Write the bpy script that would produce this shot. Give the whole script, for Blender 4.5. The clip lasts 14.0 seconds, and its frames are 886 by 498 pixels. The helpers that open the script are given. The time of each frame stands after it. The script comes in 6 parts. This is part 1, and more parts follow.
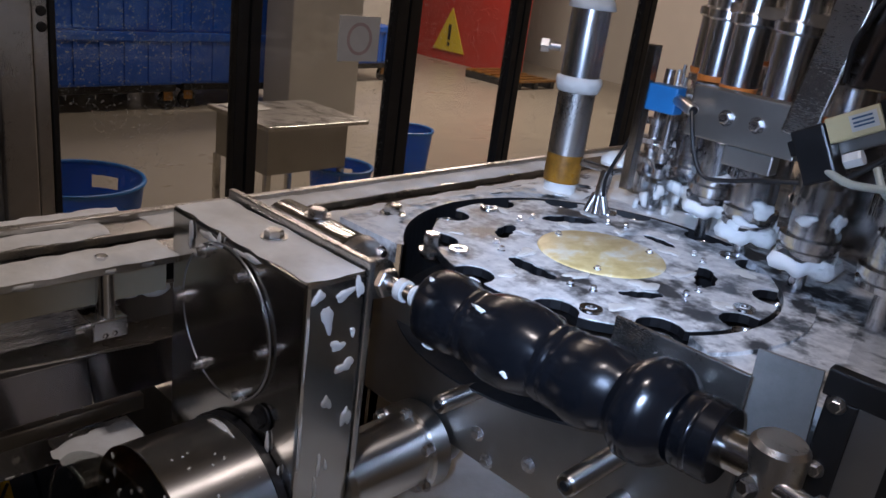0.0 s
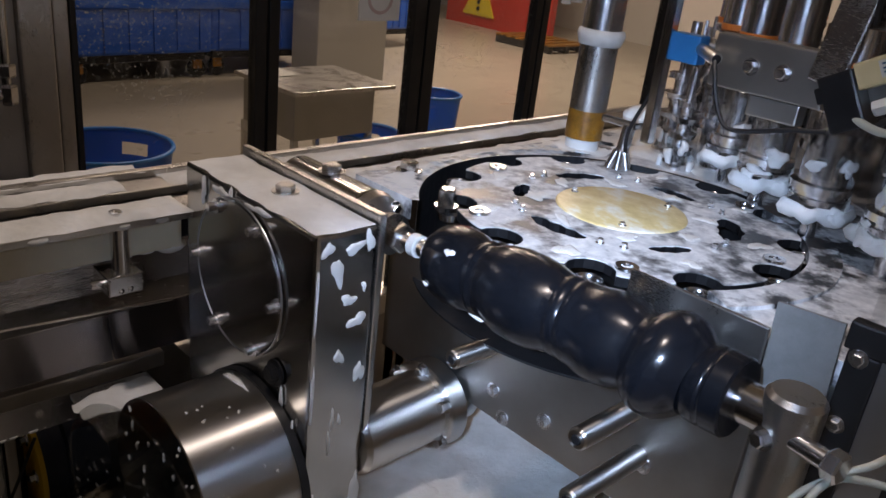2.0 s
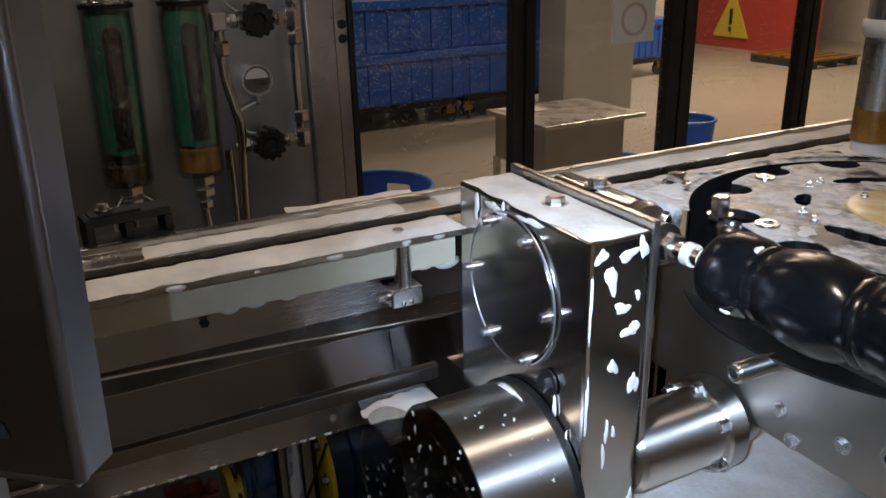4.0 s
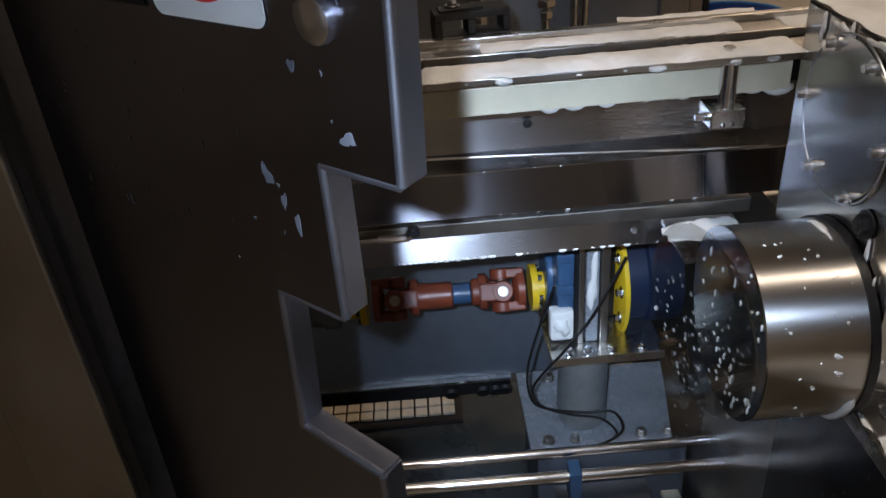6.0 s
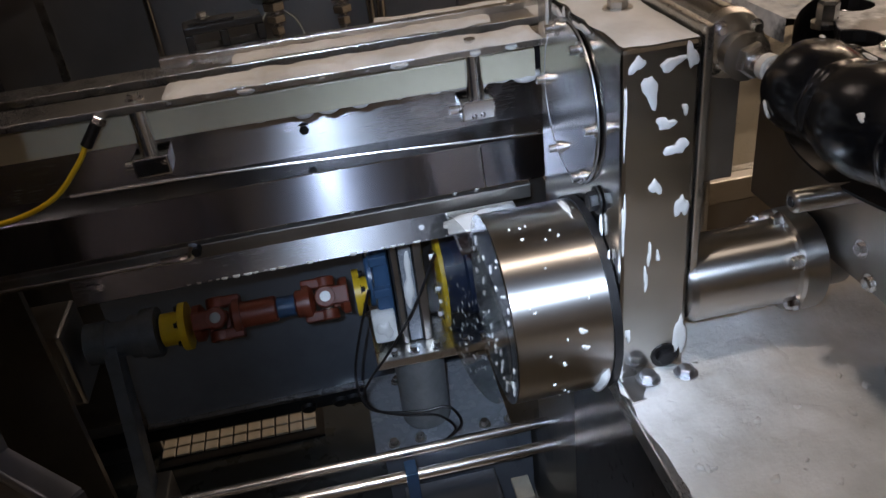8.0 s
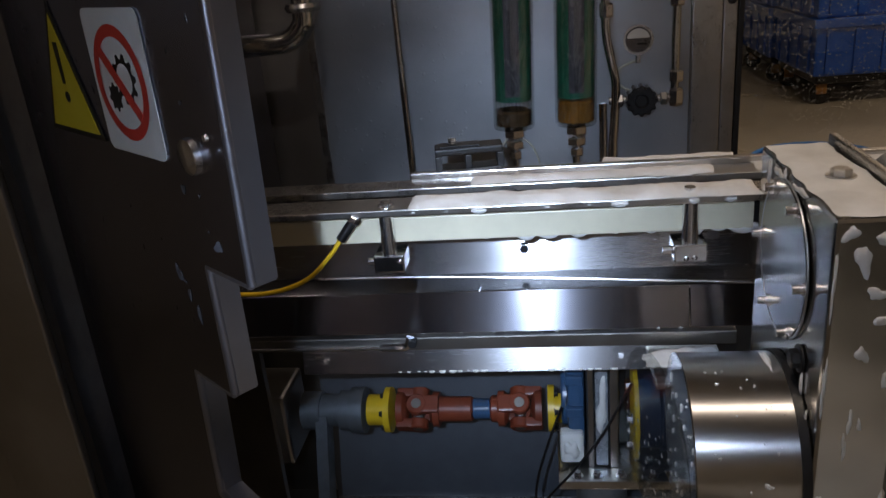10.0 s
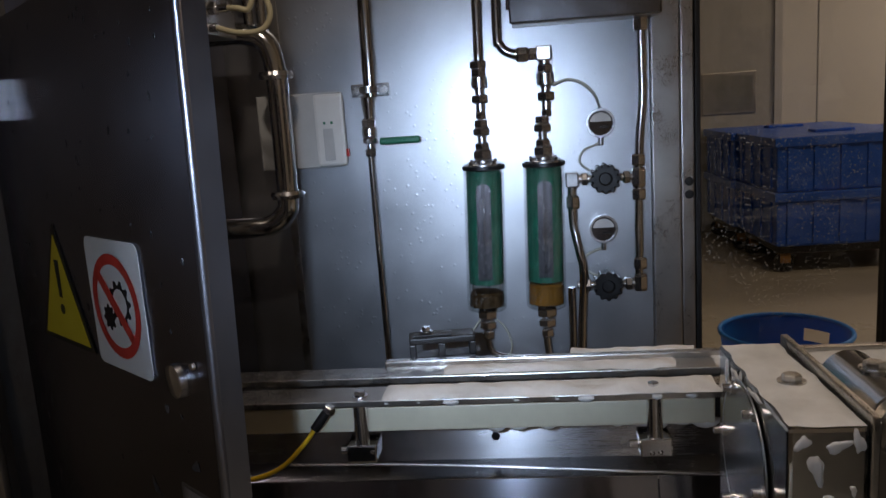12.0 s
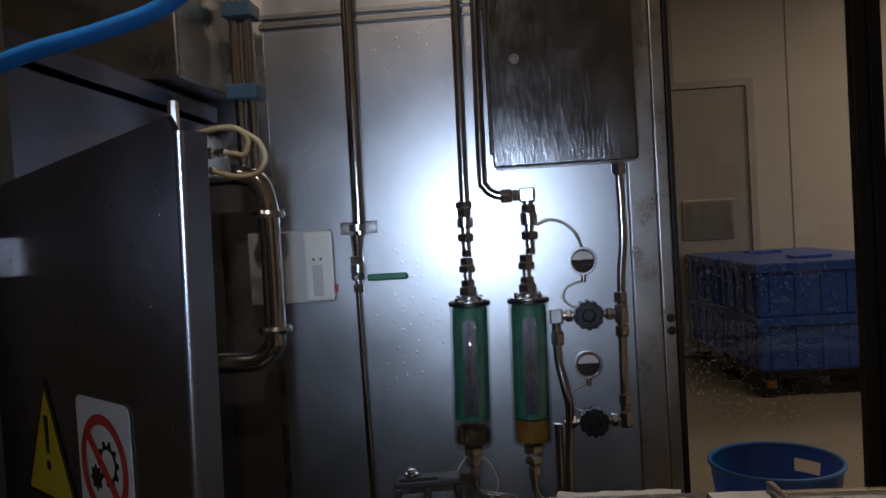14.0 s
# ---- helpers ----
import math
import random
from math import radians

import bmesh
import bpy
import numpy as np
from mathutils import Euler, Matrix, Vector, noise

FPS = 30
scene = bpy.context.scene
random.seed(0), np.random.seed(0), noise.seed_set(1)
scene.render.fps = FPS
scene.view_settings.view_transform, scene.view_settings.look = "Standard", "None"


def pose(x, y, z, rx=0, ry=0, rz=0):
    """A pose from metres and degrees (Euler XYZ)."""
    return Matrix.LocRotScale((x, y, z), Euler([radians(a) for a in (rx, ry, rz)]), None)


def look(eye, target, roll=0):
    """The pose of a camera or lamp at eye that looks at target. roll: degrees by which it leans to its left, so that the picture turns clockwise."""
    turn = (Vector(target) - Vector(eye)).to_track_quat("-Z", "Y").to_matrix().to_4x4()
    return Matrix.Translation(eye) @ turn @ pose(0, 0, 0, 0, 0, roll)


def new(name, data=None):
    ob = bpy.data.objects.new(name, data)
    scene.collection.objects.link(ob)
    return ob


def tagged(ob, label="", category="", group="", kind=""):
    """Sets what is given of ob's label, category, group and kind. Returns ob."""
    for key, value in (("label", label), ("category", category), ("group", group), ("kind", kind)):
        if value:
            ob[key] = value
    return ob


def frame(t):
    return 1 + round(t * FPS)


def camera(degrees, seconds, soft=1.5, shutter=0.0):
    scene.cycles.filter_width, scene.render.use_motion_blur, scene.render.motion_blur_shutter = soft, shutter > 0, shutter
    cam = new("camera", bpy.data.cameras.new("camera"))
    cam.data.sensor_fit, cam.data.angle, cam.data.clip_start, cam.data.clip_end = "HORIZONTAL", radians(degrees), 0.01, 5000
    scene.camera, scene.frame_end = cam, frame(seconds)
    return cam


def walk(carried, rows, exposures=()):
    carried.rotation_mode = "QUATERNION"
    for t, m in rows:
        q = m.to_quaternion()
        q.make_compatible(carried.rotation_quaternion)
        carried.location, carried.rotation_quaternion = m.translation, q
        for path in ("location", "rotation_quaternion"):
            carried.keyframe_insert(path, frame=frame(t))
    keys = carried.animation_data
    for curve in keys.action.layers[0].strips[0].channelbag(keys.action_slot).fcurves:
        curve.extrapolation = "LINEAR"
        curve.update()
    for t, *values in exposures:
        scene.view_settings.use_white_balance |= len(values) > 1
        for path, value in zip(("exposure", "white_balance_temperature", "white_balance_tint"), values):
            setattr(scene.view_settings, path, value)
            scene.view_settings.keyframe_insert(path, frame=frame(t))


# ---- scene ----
# The plan is drawn in units of 0.8 m, with the machine's own zero 0.5 units above the floor.
UNIT, LIFT = 0.8, 0.5


def world(p):
    return Vector((UNIT * p[0], UNIT * p[1], UNIT * (p[2] + LIFT)))


LENS = 58.51
cam = camera(LENS, 14.0)
PATH = [
    (0, (-0.0722, 0.0322, 1.3887), (-1.3270, 1.4305, 0.7032), 7.75),
    (0.5, (-0.0554, 0.0564, 1.3725), (-1.2171, 1.5100, 0.6393), 10.12),
    (1, (-0.0497, 0.0559, 1.3603), (-1.2271, 1.4460, 0.5349), 9.93),
    (1.5, (-0.0491, 0.0570, 1.3622), (-1.2655, 1.4172, 0.5435), 8.34),
    (2, (-0.0573, 0.0588, 1.3671), (-1.3409, 1.3860, 0.5983), 6.78),
    (2.5, (-0.0703, 0.0539, 1.3679), (-1.4760, 1.2672, 0.6249), 4.22),
    (2.7, (-0.0739, 0.0520, 1.3746), (-1.5459, 1.1669, 0.6064), 2.47),
    (4.8, (-0.0386, 0.0091, 1.3127), (-1.7435, 0.6775, 0.5087), 0.50),
    (5, (-0.0312, 0.0100, 1.3214), (-1.7060, 0.5201, 0.3545), -1.20),
    (5.5, (0.0009, 0.0240, 1.3135), (-1.6493, 0.2230, 0.2011), -4.90),
    (6, (0.0195, 0.0280, 1.3121), (-1.6918, 0.0311, 0.2769), -4.94),
    (6.5, (0.0354, 0.0889, 1.3002), (-1.6621, 0.1157, 0.2430), -1.78),
    (7, (0.0007, 0.1693, 1.2894), (-1.6677, 0.4009, 0.2110), -1.22),
    (7.5, (-0.0248, 0.2079, 1.2866), (-1.6479, 0.6296, 0.1968), -5.70),
    (8, (0.0445, 0.2595, 1.2844), (-1.6514, 0.4724, 0.2458), -7.13),
    (8.5, (0.1111, 0.2776, 1.2896), (-1.6060, 0.2146, 0.2660), -7.99),
    (8.7, (0.1280, 0.2740, 1.2948), (-1.6029, 0.0659, 0.3147), -9.01),
    (10.8, (0.1394, 0.2645, 1.3693), (-1.7507, 0.0174, 0.7638), -3.60),
    (11, (0.1471, 0.2686, 1.3782), (-1.7551, 0.0077, 0.8179), -3.64),
    (11.5, (0.1571, 0.2754, 1.3974), (-1.7702, 0.0099, 0.9336), -3.67),
    (12, (0.1687, 0.2820, 1.4150), (-1.7873, 0.0776, 1.0511), -3.86),
    (12.5, (0.1752, 0.2718, 1.4301), (-1.7974, 0.0666, 1.1723), -3.99),
    (13, (0.1864, 0.2816, 1.4475), (-1.7950, 0.0499, 1.3041), -4.07),
    (13.5, (0.1942, 0.2883, 1.4524), (-1.7922, 0.0729, 1.3639), -3.91),
    (14, (0.1950, 0.2869, 1.4620), (-1.7980, 0.1331, 1.3943), -3.44),
]
CAM_ROWS = [(t, look(world(eye), world(target), roll)) for t, eye, target, roll in PATH]
EXPOSURES = [(0, -0.05, 5850, 22), (1, 0.05, 5900, 22), (1.5, 0.2, 6050, 22), (2.7, 0.1, 6450, 20), (4.8, 0.35, 6700, 17), (6.2, 0.45, 6700, 17), (7.5, 0.0, 6750, 19), (8.7, 0.1, 6800, 19), (10.8, -0.1, 6600, 18), (12, -0.3, 6600, 18), (14, -0.7, 6700, 18)]
walk(cam, CAM_ROWS, EXPOSURES)

# ---- light of the hall: dim daylight from the world, strip lamps under its ceiling ----
sky = bpy.data.worlds.new("hall_air")
sky.use_nodes = True
sky.node_tree.nodes["Background"].inputs[0].default_value = (0.75, 0.85, 1.0, 1)
sky.node_tree.nodes["Background"].inputs[1].default_value = 0.004
scene.world = sky


def hall_lamp(x, y, z, sx, sy, watts, colour):
    data = bpy.data.lights.new("hall_lamp", "AREA")
    data.shape, data.size, data.size_y, data.energy, data.color = "RECTANGLE", sx, sy, watts, colour
    ob = new("hall_lamp", data)
    ob.matrix_world = pose(x, y, z)
    return ob


WARM = (1.0, 0.80, 0.58)
hall_lamp(-4.2, 3.0, 3.9, 0.3, 2.4, 54, WARM)
hall_lamp(-6.0, 6.5, 3.9, 0.3, 3.0, 225, WARM)
hall_lamp(-0.41, 0.02, 2.70, 0.10, 0.10, 9.5, (1.0, 0.89, 0.74))
# where the torch points: seconds, then the offset across and down, as shares of the view's half width
TORCH_AIM = [
    (0, 0.33, -0.02), (0.5, 0.32, -0.03), (1, 0.30, -0.04), (1.5, 0.32, 0.0), (2, 0.32, 0.04), (2.5, 0.38, 0.05), (2.7, 0.38, 0.06),
    (4.8, 0.42, 0.18), (5, 0.46, 0.18), (5.5, 0.34, 0.14), (6, 0.24, 0.08), (6.5, 0.12, 0.08), (7, 0.08, 0.06), (7.5, 0.10, 0.10), (8, 0.14, 0.08),
    (8.5, 0.08, 0.06), (8.7, 0.08, 0.08), (10.8, 0.10, 0.14), (11, 0.10, 0.14), (11.5, 0.08, 0.06), (12, 0.05, -0.04), (12.5, 0.04, -0.10),
    (13, 0.04, -0.05), (13.5, 0.02, -0.02), (14, 0.0, -0.01),
]

# ---- materials ----


def material(name):
    m = bpy.data.materials.new(name)
    m.use_nodes = True
    t = m.node_tree
    return m, t.nodes, t.links, t.nodes["Principled BSDF"]


def put(nodes, kind, **values):
    n = nodes.new(kind)
    for k, v in values.items():
        if k in n.inputs:
            n.inputs[k].default_value = v
    return n


def coords(nodes, links, scale=(1, 1, 1)):
    c = nodes.new("ShaderNodeTexCoord")
    g = nodes.new("ShaderNodeMapping")
    g.inputs["Scale"].default_value = scale
    links.new(c.outputs["Object"], g.inputs["Vector"])
    return g.outputs["Vector"]


def noise_tex(nodes, links, vec, scale, detail=4.0, rough=0.55):
    n = put(nodes, "ShaderNodeTexNoise", Scale=scale, Detail=detail, Roughness=rough)
    links.new(vec, n.inputs["Vector"])
    return n.outputs["Fac"]


def ramp(nodes, links, fac, stops):
    r = nodes.new("ShaderNodeValToRGB")
    while len(r.color_ramp.elements) < len(stops):
        r.color_ramp.elements.new(0.5)
    for e, (p, c) in zip(r.color_ramp.elements, stops):
        e.position = p
        e.color = (*c, 1) if len(c) == 3 else c
    links.new(fac, r.inputs["Fac"])
    return r.outputs["Color"]


def bump(nodes, links, b, height, strength, distance=0.002):
    n = put(nodes, "ShaderNodeBump", Strength=strength, Distance=distance)
    links.new(height, n.inputs["Height"])
    links.new(n.outputs["Normal"], b.inputs["Normal"])


def steel(name, colour=(0.62, 0.60, 0.57), rough=(0.2, 0.38), grain=(1, 1, 1), drops=0.0, scale=9.0, lines=0.06, sheen=None, along=None):
    """Stainless steel: brushed grain, smears at a larger scale, dried drops."""
    m, n, l, b = material(name)
    b.inputs["Metallic"].default_value = 1.0
    fine = noise_tex(n, l, coords(n, l, (420 * grain[0], 420 * grain[1], 420 * grain[2])), 3.0, 3.0)
    smear = noise_tex(n, l, coords(n, l), scale, 5.0, 0.6)
    add = put(n, "ShaderNodeMix")
    add.inputs[0].default_value = 0.6
    l.new(fine, add.inputs[2])
    l.new(smear, add.inputs[3])
    r = put(n, "ShaderNodeMapRange", **{"From Min": 0.3, "From Max": 0.7, "To Min": rough[0], "To Max": rough[1]})
    l.new(add.outputs[0], r.inputs["Value"])
    l.new(r.outputs[0], b.inputs["Roughness"])
    if sheen:
        b.inputs["Anisotropic"].default_value = sheen[0]
        b.inputs["Anisotropic Rotation"].default_value = sheen[1]
        tangent = n.new("ShaderNodeTangent")
        tangent.direction_type, tangent.axis = "RADIAL", "Y"
        l.new(tangent.outputs[0], b.inputs["Tangent"])
    if along:
        b.inputs["Anisotropic"].default_value = along[0]
        way = put(n, "ShaderNodeCombineXYZ", X=along[1], Y=along[2], Z=along[3])
        l.new(way.outputs[0], b.inputs["Tangent"])
    dark = tuple(c * 0.8 for c in colour)
    l.new(ramp(n, l, smear, [(0.3, dark), (0.65, colour)]), b.inputs["Base Color"])
    if drops:
        v = put(n, "ShaderNodeTexVoronoi", Scale=55.0)
        l.new(coords(n, l), v.inputs["Vector"])
        d = put(n, "ShaderNodeMapRange", **{"From Min": 0.10, "From Max": 0.2, "To Min": 1.0, "To Max": 0.0})
        l.new(v.outputs["Distance"], d.inputs["Value"])
        bump(n, l, b, d.outputs[0], drops, 0.003)
    else:
        bump(n, l, b, fine, lines, 0.001)
    return m


def paint(name, colour, rough=0.4, wear=0.25, scale=14.0, metallic=0.0, relief=0.1):
    m, n, l, b = material(name)
    f = noise_tex(n, l, coords(n, l), scale, 6.0, 0.65)
    l.new(ramp(n, l, f, [(0.3, tuple(c * (1 - wear) for c in colour)), (0.7, colour)]), b.inputs["Base Color"])
    r = put(n, "ShaderNodeMapRange", **{"From Min": 0.3, "From Max": 0.7, "To Min": rough * 1.3, "To Max": rough * 0.75})
    l.new(f, r.inputs["Value"])
    l.new(r.outputs[0], b.inputs["Roughness"])
    b.inputs["Metallic"].default_value = metallic
    bump(n, l, b, noise_tex(n, l, coords(n, l), scale * 9, 3.0), relief, 0.001)
    return m


def foam_material():
    m, n, l, b = material("cleaning_foam")
    big = noise_tex(n, l, coords(n, l), 11.0, 5.0)
    l.new(ramp(n, l, big, [(0.3, (0.56, 0.55, 0.51)), (0.7, (0.86, 0.86, 0.84))]), b.inputs["Base Color"])
    b.inputs["Roughness"].default_value = 0.6
    grain = noise_tex(n, l, coords(n, l), 130.0, 6.0, 0.7)
    bump(n, l, b, grain, 0.6, 0.003)
    return m


def foamy_steel(name, amount=0.5, stretch=(1, 1, 1), scale=7.0, under=(0.045, 0.047, 0.05)):
    """Wet dark steel under a torn film of foam."""
    m, n, l, b = material(name)
    vec = coords(n, l, stretch)
    f = noise_tex(n, l, vec, scale, 7.0, 0.6)
    fine = noise_tex(n, l, coords(n, l), 60.0, 4.0)
    mix = put(n, "ShaderNodeMix")
    mix.inputs[0].default_value = 0.16
    l.new(f, mix.inputs[2])
    l.new(fine, mix.inputs[3])
    edge = 0.62 - 0.28 * amount
    mask = put(n, "ShaderNodeMapRange", **{"From Min": edge - 0.03, "From Max": edge + 0.07})
    l.new(mix.outputs[0], mask.inputs["Value"])
    col = put(n, "ShaderNodeMix")
    col.data_type = "RGBA"
    l.new(mask.outputs[0], col.inputs[0])
    col.inputs[6].default_value = (*under, 1)
    l.new(ramp(n, l, fine, [(0.3, (0.48, 0.49, 0.50)), (0.7, (0.80, 0.80, 0.79))]), col.inputs[7])
    l.new(col.outputs[2], b.inputs["Base Color"])
    rough = put(n, "ShaderNodeMapRange", **{"To Min": 0.32, "To Max": 0.65})
    l.new(mask.outputs[0], rough.inputs["Value"])
    l.new(rough.outputs[0], b.inputs["Roughness"])
    bump(n, l, b, mix.outputs[0], 0.3, 0.004)
    return m


def hub_material():
    """Amber nylon under a thin, torn wash of foam."""
    m, n, l, b = material("amber_nylon")
    f = noise_tex(n, l, coords(n, l, (1, 1.6, 1)), 16.0, 6.0, 0.62)
    l.new(ramp(n, l, f, [(0.30, (0.52, 0.38, 0.14)), (0.50, (0.72, 0.58, 0.28)), (0.62, (0.80, 0.76, 0.62)), (0.72, (0.86, 0.86, 0.83))]), b.inputs["Base Color"])
    b.inputs["Roughness"].default_value = 0.35
    bump(n, l, b, f, 0.25, 0.003)
    return m


def glass(name, colour=(1, 1, 1), rough=0.02):
    m, n, l, b = material(name)
    b.inputs["Base Color"].default_value = (*colour, 1)
    b.inputs["Transmission Weight"].default_value = 1.0
    b.inputs["Roughness"].default_value = rough
    b.inputs["IOR"].default_value = 1.45
    return m


def clear_plastic(name, colour):
    """Thin clear plastic: see-through with a soft gloss."""
    m, n, l, b = material(name)
    see = n.new("ShaderNodeBsdfTransparent")
    see.inputs[0].default_value = (*colour, 1)
    gloss = put(n, "ShaderNodeBsdfGlossy", Roughness=0.06)
    mix = n.new("ShaderNodeMixShader")
    mix.inputs[0].default_value = 0.06
    l.new(see.outputs[0], mix.inputs[1])
    l.new(gloss.outputs[0], mix.inputs[2])
    l.new(mix.outputs[0], n["Material Output"].inputs["Surface"])
    return m


def pane_material(name="splashed_pane", dots=120.0, least=0.38, most=0.45, shine=0.05):
    """Clear sheet with dried splashes."""
    m, n, l, b = material(name)
    out = n["Material Output"]
    clear = n.new("ShaderNodeBsdfTransparent")
    clear.inputs[0].default_value = (0.86, 0.87, 0.86, 1)
    gloss = put(n, "ShaderNodeBsdfGlossy", Roughness=0.03)
    mix = n.new("ShaderNodeMixShader")
    mix.inputs[0].default_value = shine
    l.new(clear.outputs[0], mix.inputs[1])
    l.new(gloss.outputs[0], mix.inputs[2])
    v = put(n, "ShaderNodeTexVoronoi", Scale=dots)
    l.new(coords(n, l), v.inputs["Vector"])
    dot = put(n, "ShaderNodeMapRange", **{"From Min": 0.13, "From Max": 0.24, "To Min": 1.0, "To Max": 0.0})
    l.new(v.outputs["Distance"], dot.inputs["Value"])
    where = put(n, "ShaderNodeMapRange", **{"From Min": least, "From Max": least + 0.12, "To Min": 0.0, "To Max": most})
    l.new(noise_tex(n, l, coords(n, l), 2.3, 3.0), where.inputs["Value"])
    both = n.new("ShaderNodeMath")
    both.operation = "MULTIPLY"
    l.new(dot.outputs[0], both.inputs[0])
    l.new(where.outputs[0], both.inputs[1])
    b.inputs["Base Color"].default_value = (0.75, 0.75, 0.72, 1)
    b.inputs["Roughness"].default_value = 0.3
    top = n.new("ShaderNodeMixShader")
    l.new(both.outputs[0], top.inputs[0])
    l.new(mix.outputs[0], top.inputs[1])
    l.new(b.outputs[0], top.inputs[2])
    l.new(top.outputs[0], out.inputs["Surface"])
    return m


def glow(name, colour, strength):
    m, n, l, b = material(name)
    b.inputs["Base Color"].default_value = (0, 0, 0, 1)
    b.inputs["Emission Color"].default_value = (*colour, 1)
    b.inputs["Emission Strength"].default_value = strength
    return m


STEEL = steel("brushed_steel", grain=(0.15, 1, 1))
STEEL_V = steel("brushed_steel_upright", grain=(1, 1, 0.12), rough=(0.22, 0.4))
STEEL_DARK = steel("dull_steel_sheet", (0.40, 0.38, 0.35), (0.28, 0.5), (1, 1, 0.12))
STEEL_BRIGHT = steel("polished_steel", (0.72, 0.71, 0.69), (0.08, 0.2), (1, 0.15, 1))
STREAKED = steel("streaked_steel", (0.27, 0.27, 0.28), (0.12, 0.26), (0.12, 0.12, 0.02), scale=12.0, lines=0.9)
SATIN = steel("satin_steel", (0.70, 0.68, 0.65), (0.32, 0.37), (0.3, 1, 0.3), scale=2.0, lines=0.0, sheen=(0.93, 0.25))
BOX_STEEL = steel("gearbox_steel", (0.50, 0.49, 0.47), (0.13, 0.24), (1, 1, 0.08), scale=6.0, lines=0.03)
DOOR_STEEL = steel("door_steel", (0.25, 0.25, 0.31), (0.12, 0.24), (1, 1, 0.1), scale=5.0)
DOOR_LEAF = steel("brushed_door_leaf", (0.25, 0.25, 0.30), (0.20, 0.28), (1, 1, 0.06), scale=7.0, lines=0.05, along=(0.92, -0.6293, -0.7771, 0.0))
# door steel for the folds, lightened to paint in the light they catch
LIT_FOLD = steel("lit_door_edge", (0.36, 0.37, 0.42), (0.28, 0.40), (1, 1, 0.06), scale=7.0, lines=0.05)
BEAM = steel("brushed_beam", (0.25, 0.25, 0.28), (0.19, 0.23), (1, 0.02, 1), scale=4.0, lines=0.0, sheen=(0.97, 0.0))
EDGE = steel("bright_edge_strip", (0.50, 0.50, 0.52), (0.22, 0.30), (1, 0.02, 1), scale=6.0, lines=0.0, sheen=(0.9, 0.0))
MIRROR = steel("dark_mirror_steel", (0.45, 0.45, 0.46), (0.04, 0.12), scale=5.0)
STEEL_DROPS = steel("wet_steel", (0.66, 0.66, 0.66), (0.10, 0.26), drops=0.5)
PANEL_STEEL = steel("panel_steel", (0.54, 0.55, 0.57), (0.29, 0.46), (1, 1, 0.2), drops=0.12, scale=4.0)
# wet steel with the dark surroundings it mirrors put into its base colour
DARK_REFLECTION = steel("wet_side_dark_reflection", (0.16, 0.16, 0.165), (0.12, 0.3), drops=0.4)
CHROME = steel("chrome", (0.82, 0.82, 0.83), (0.13, 0.30))
CAST = paint("cast_grey", (0.20, 0.22, 0.24), 0.45, 0.35, 20, 0.6)
PIT_PAINT = paint("blue_grey_sheet", (0.13, 0.15, 0.18), 0.42, 0.3, 5.0, 0.3)
RUBBER = paint("black_rubber", (0.006, 0.0068, 0.009), 0.20, 0.4, 16.0, 0.0, 0.1)
BLACK = paint("black_coating", (0.007, 0.007, 0.008), 0.5, 0.3)
BLACK_PLASTIC = paint("black_plastic", (0.007, 0.007, 0.008), 0.36, 0.3)
# near-black colour of the sheet that covers the pale floor in the pit
PIT_FLOOR = paint("dark_pit_floor", (0.05, 0.055, 0.052), 0.3, 0.4, 7.0)
TAN = paint("lit_floor_tan", (0.58, 0.53, 0.42), 0.45, 0.3, 25.0)
FOAM = foam_material()
DISC = foamy_steel("foamy_disc", 0.62, (1, 1, 1), 11.0)
TABLE = foamy_steel("foamy_table", 0.60, (1, 1, 1), 16.0)
WET_BASE = paint("wet_grey_plate", (0.40, 0.43, 0.47), 0.25, 0.45, 30.0, 0.3, 0.4)
HUB = hub_material()
NYLON = paint("ivory_nylon", (0.74, 0.68, 0.51), 0.38, 0.18, 6.0)
WHITE = paint("white_plastic", (0.74, 0.74, 0.71), 0.35, 0.1)
GREY_BOX = paint("pale_grey_plastic", (0.52, 0.53, 0.52), 0.4, 0.15)
YELLOW = paint("yellow_paint", (0.78, 0.50, 0.02), 0.35, 0.25)
YELLOW_SIGN = paint("yellow_sign", (0.72, 0.58, 0.03), 0.4, 0.1)
ORANGE = paint("red_oxide_paint", (0.22, 0.045, 0.02), 0.4, 0.4)
RED = paint("red_print", (0.62, 0.045, 0.03), 0.4, 0.1)
SEAL = paint("orange_seal", (0.72, 0.22, 0.04), 0.4, 0.2)
BLUE = paint("blue_plastic", (0.014, 0.11, 0.56), 0.35, 0.3, 8.0)
BLUE_BUCKET = paint("bright_blue_plastic", (0.015, 0.24, 0.78), 0.32, 0.15)
BLUE_METAL = paint("blue_lacquer", (0.035, 0.09, 0.18), 0.35, 0.3)
BLUE_DARK = paint("dark_blue_lacquer", (0.012, 0.022, 0.05), 0.35, 0.3)
CAST_PALE = paint("pale_cast_grey", (0.30, 0.31, 0.31), 0.5, 0.35, 16, 0.5)
BLUE_CLAMP = paint("blue_nylon", (0.06, 0.16, 0.26), 0.4, 0.2)
GREEN = paint("green_handle", (0.01, 0.17, 0.09), 0.35, 0.2)
GREEN_INNER = paint("green_filter_body", (0.012, 0.20, 0.13), 0.5, 0.45, 30)
RUST = paint("amber_sediment", (0.42, 0.19, 0.02), 0.3, 0.75, 26)
SILT = paint("brown_silt", (0.08, 0.045, 0.015), 0.3, 0.6, 30)
SLOT = steel("cartridge_core", (0.11, 0.105, 0.115), (0.2, 0.45), (1, 1, 0.1), drops=0.12)
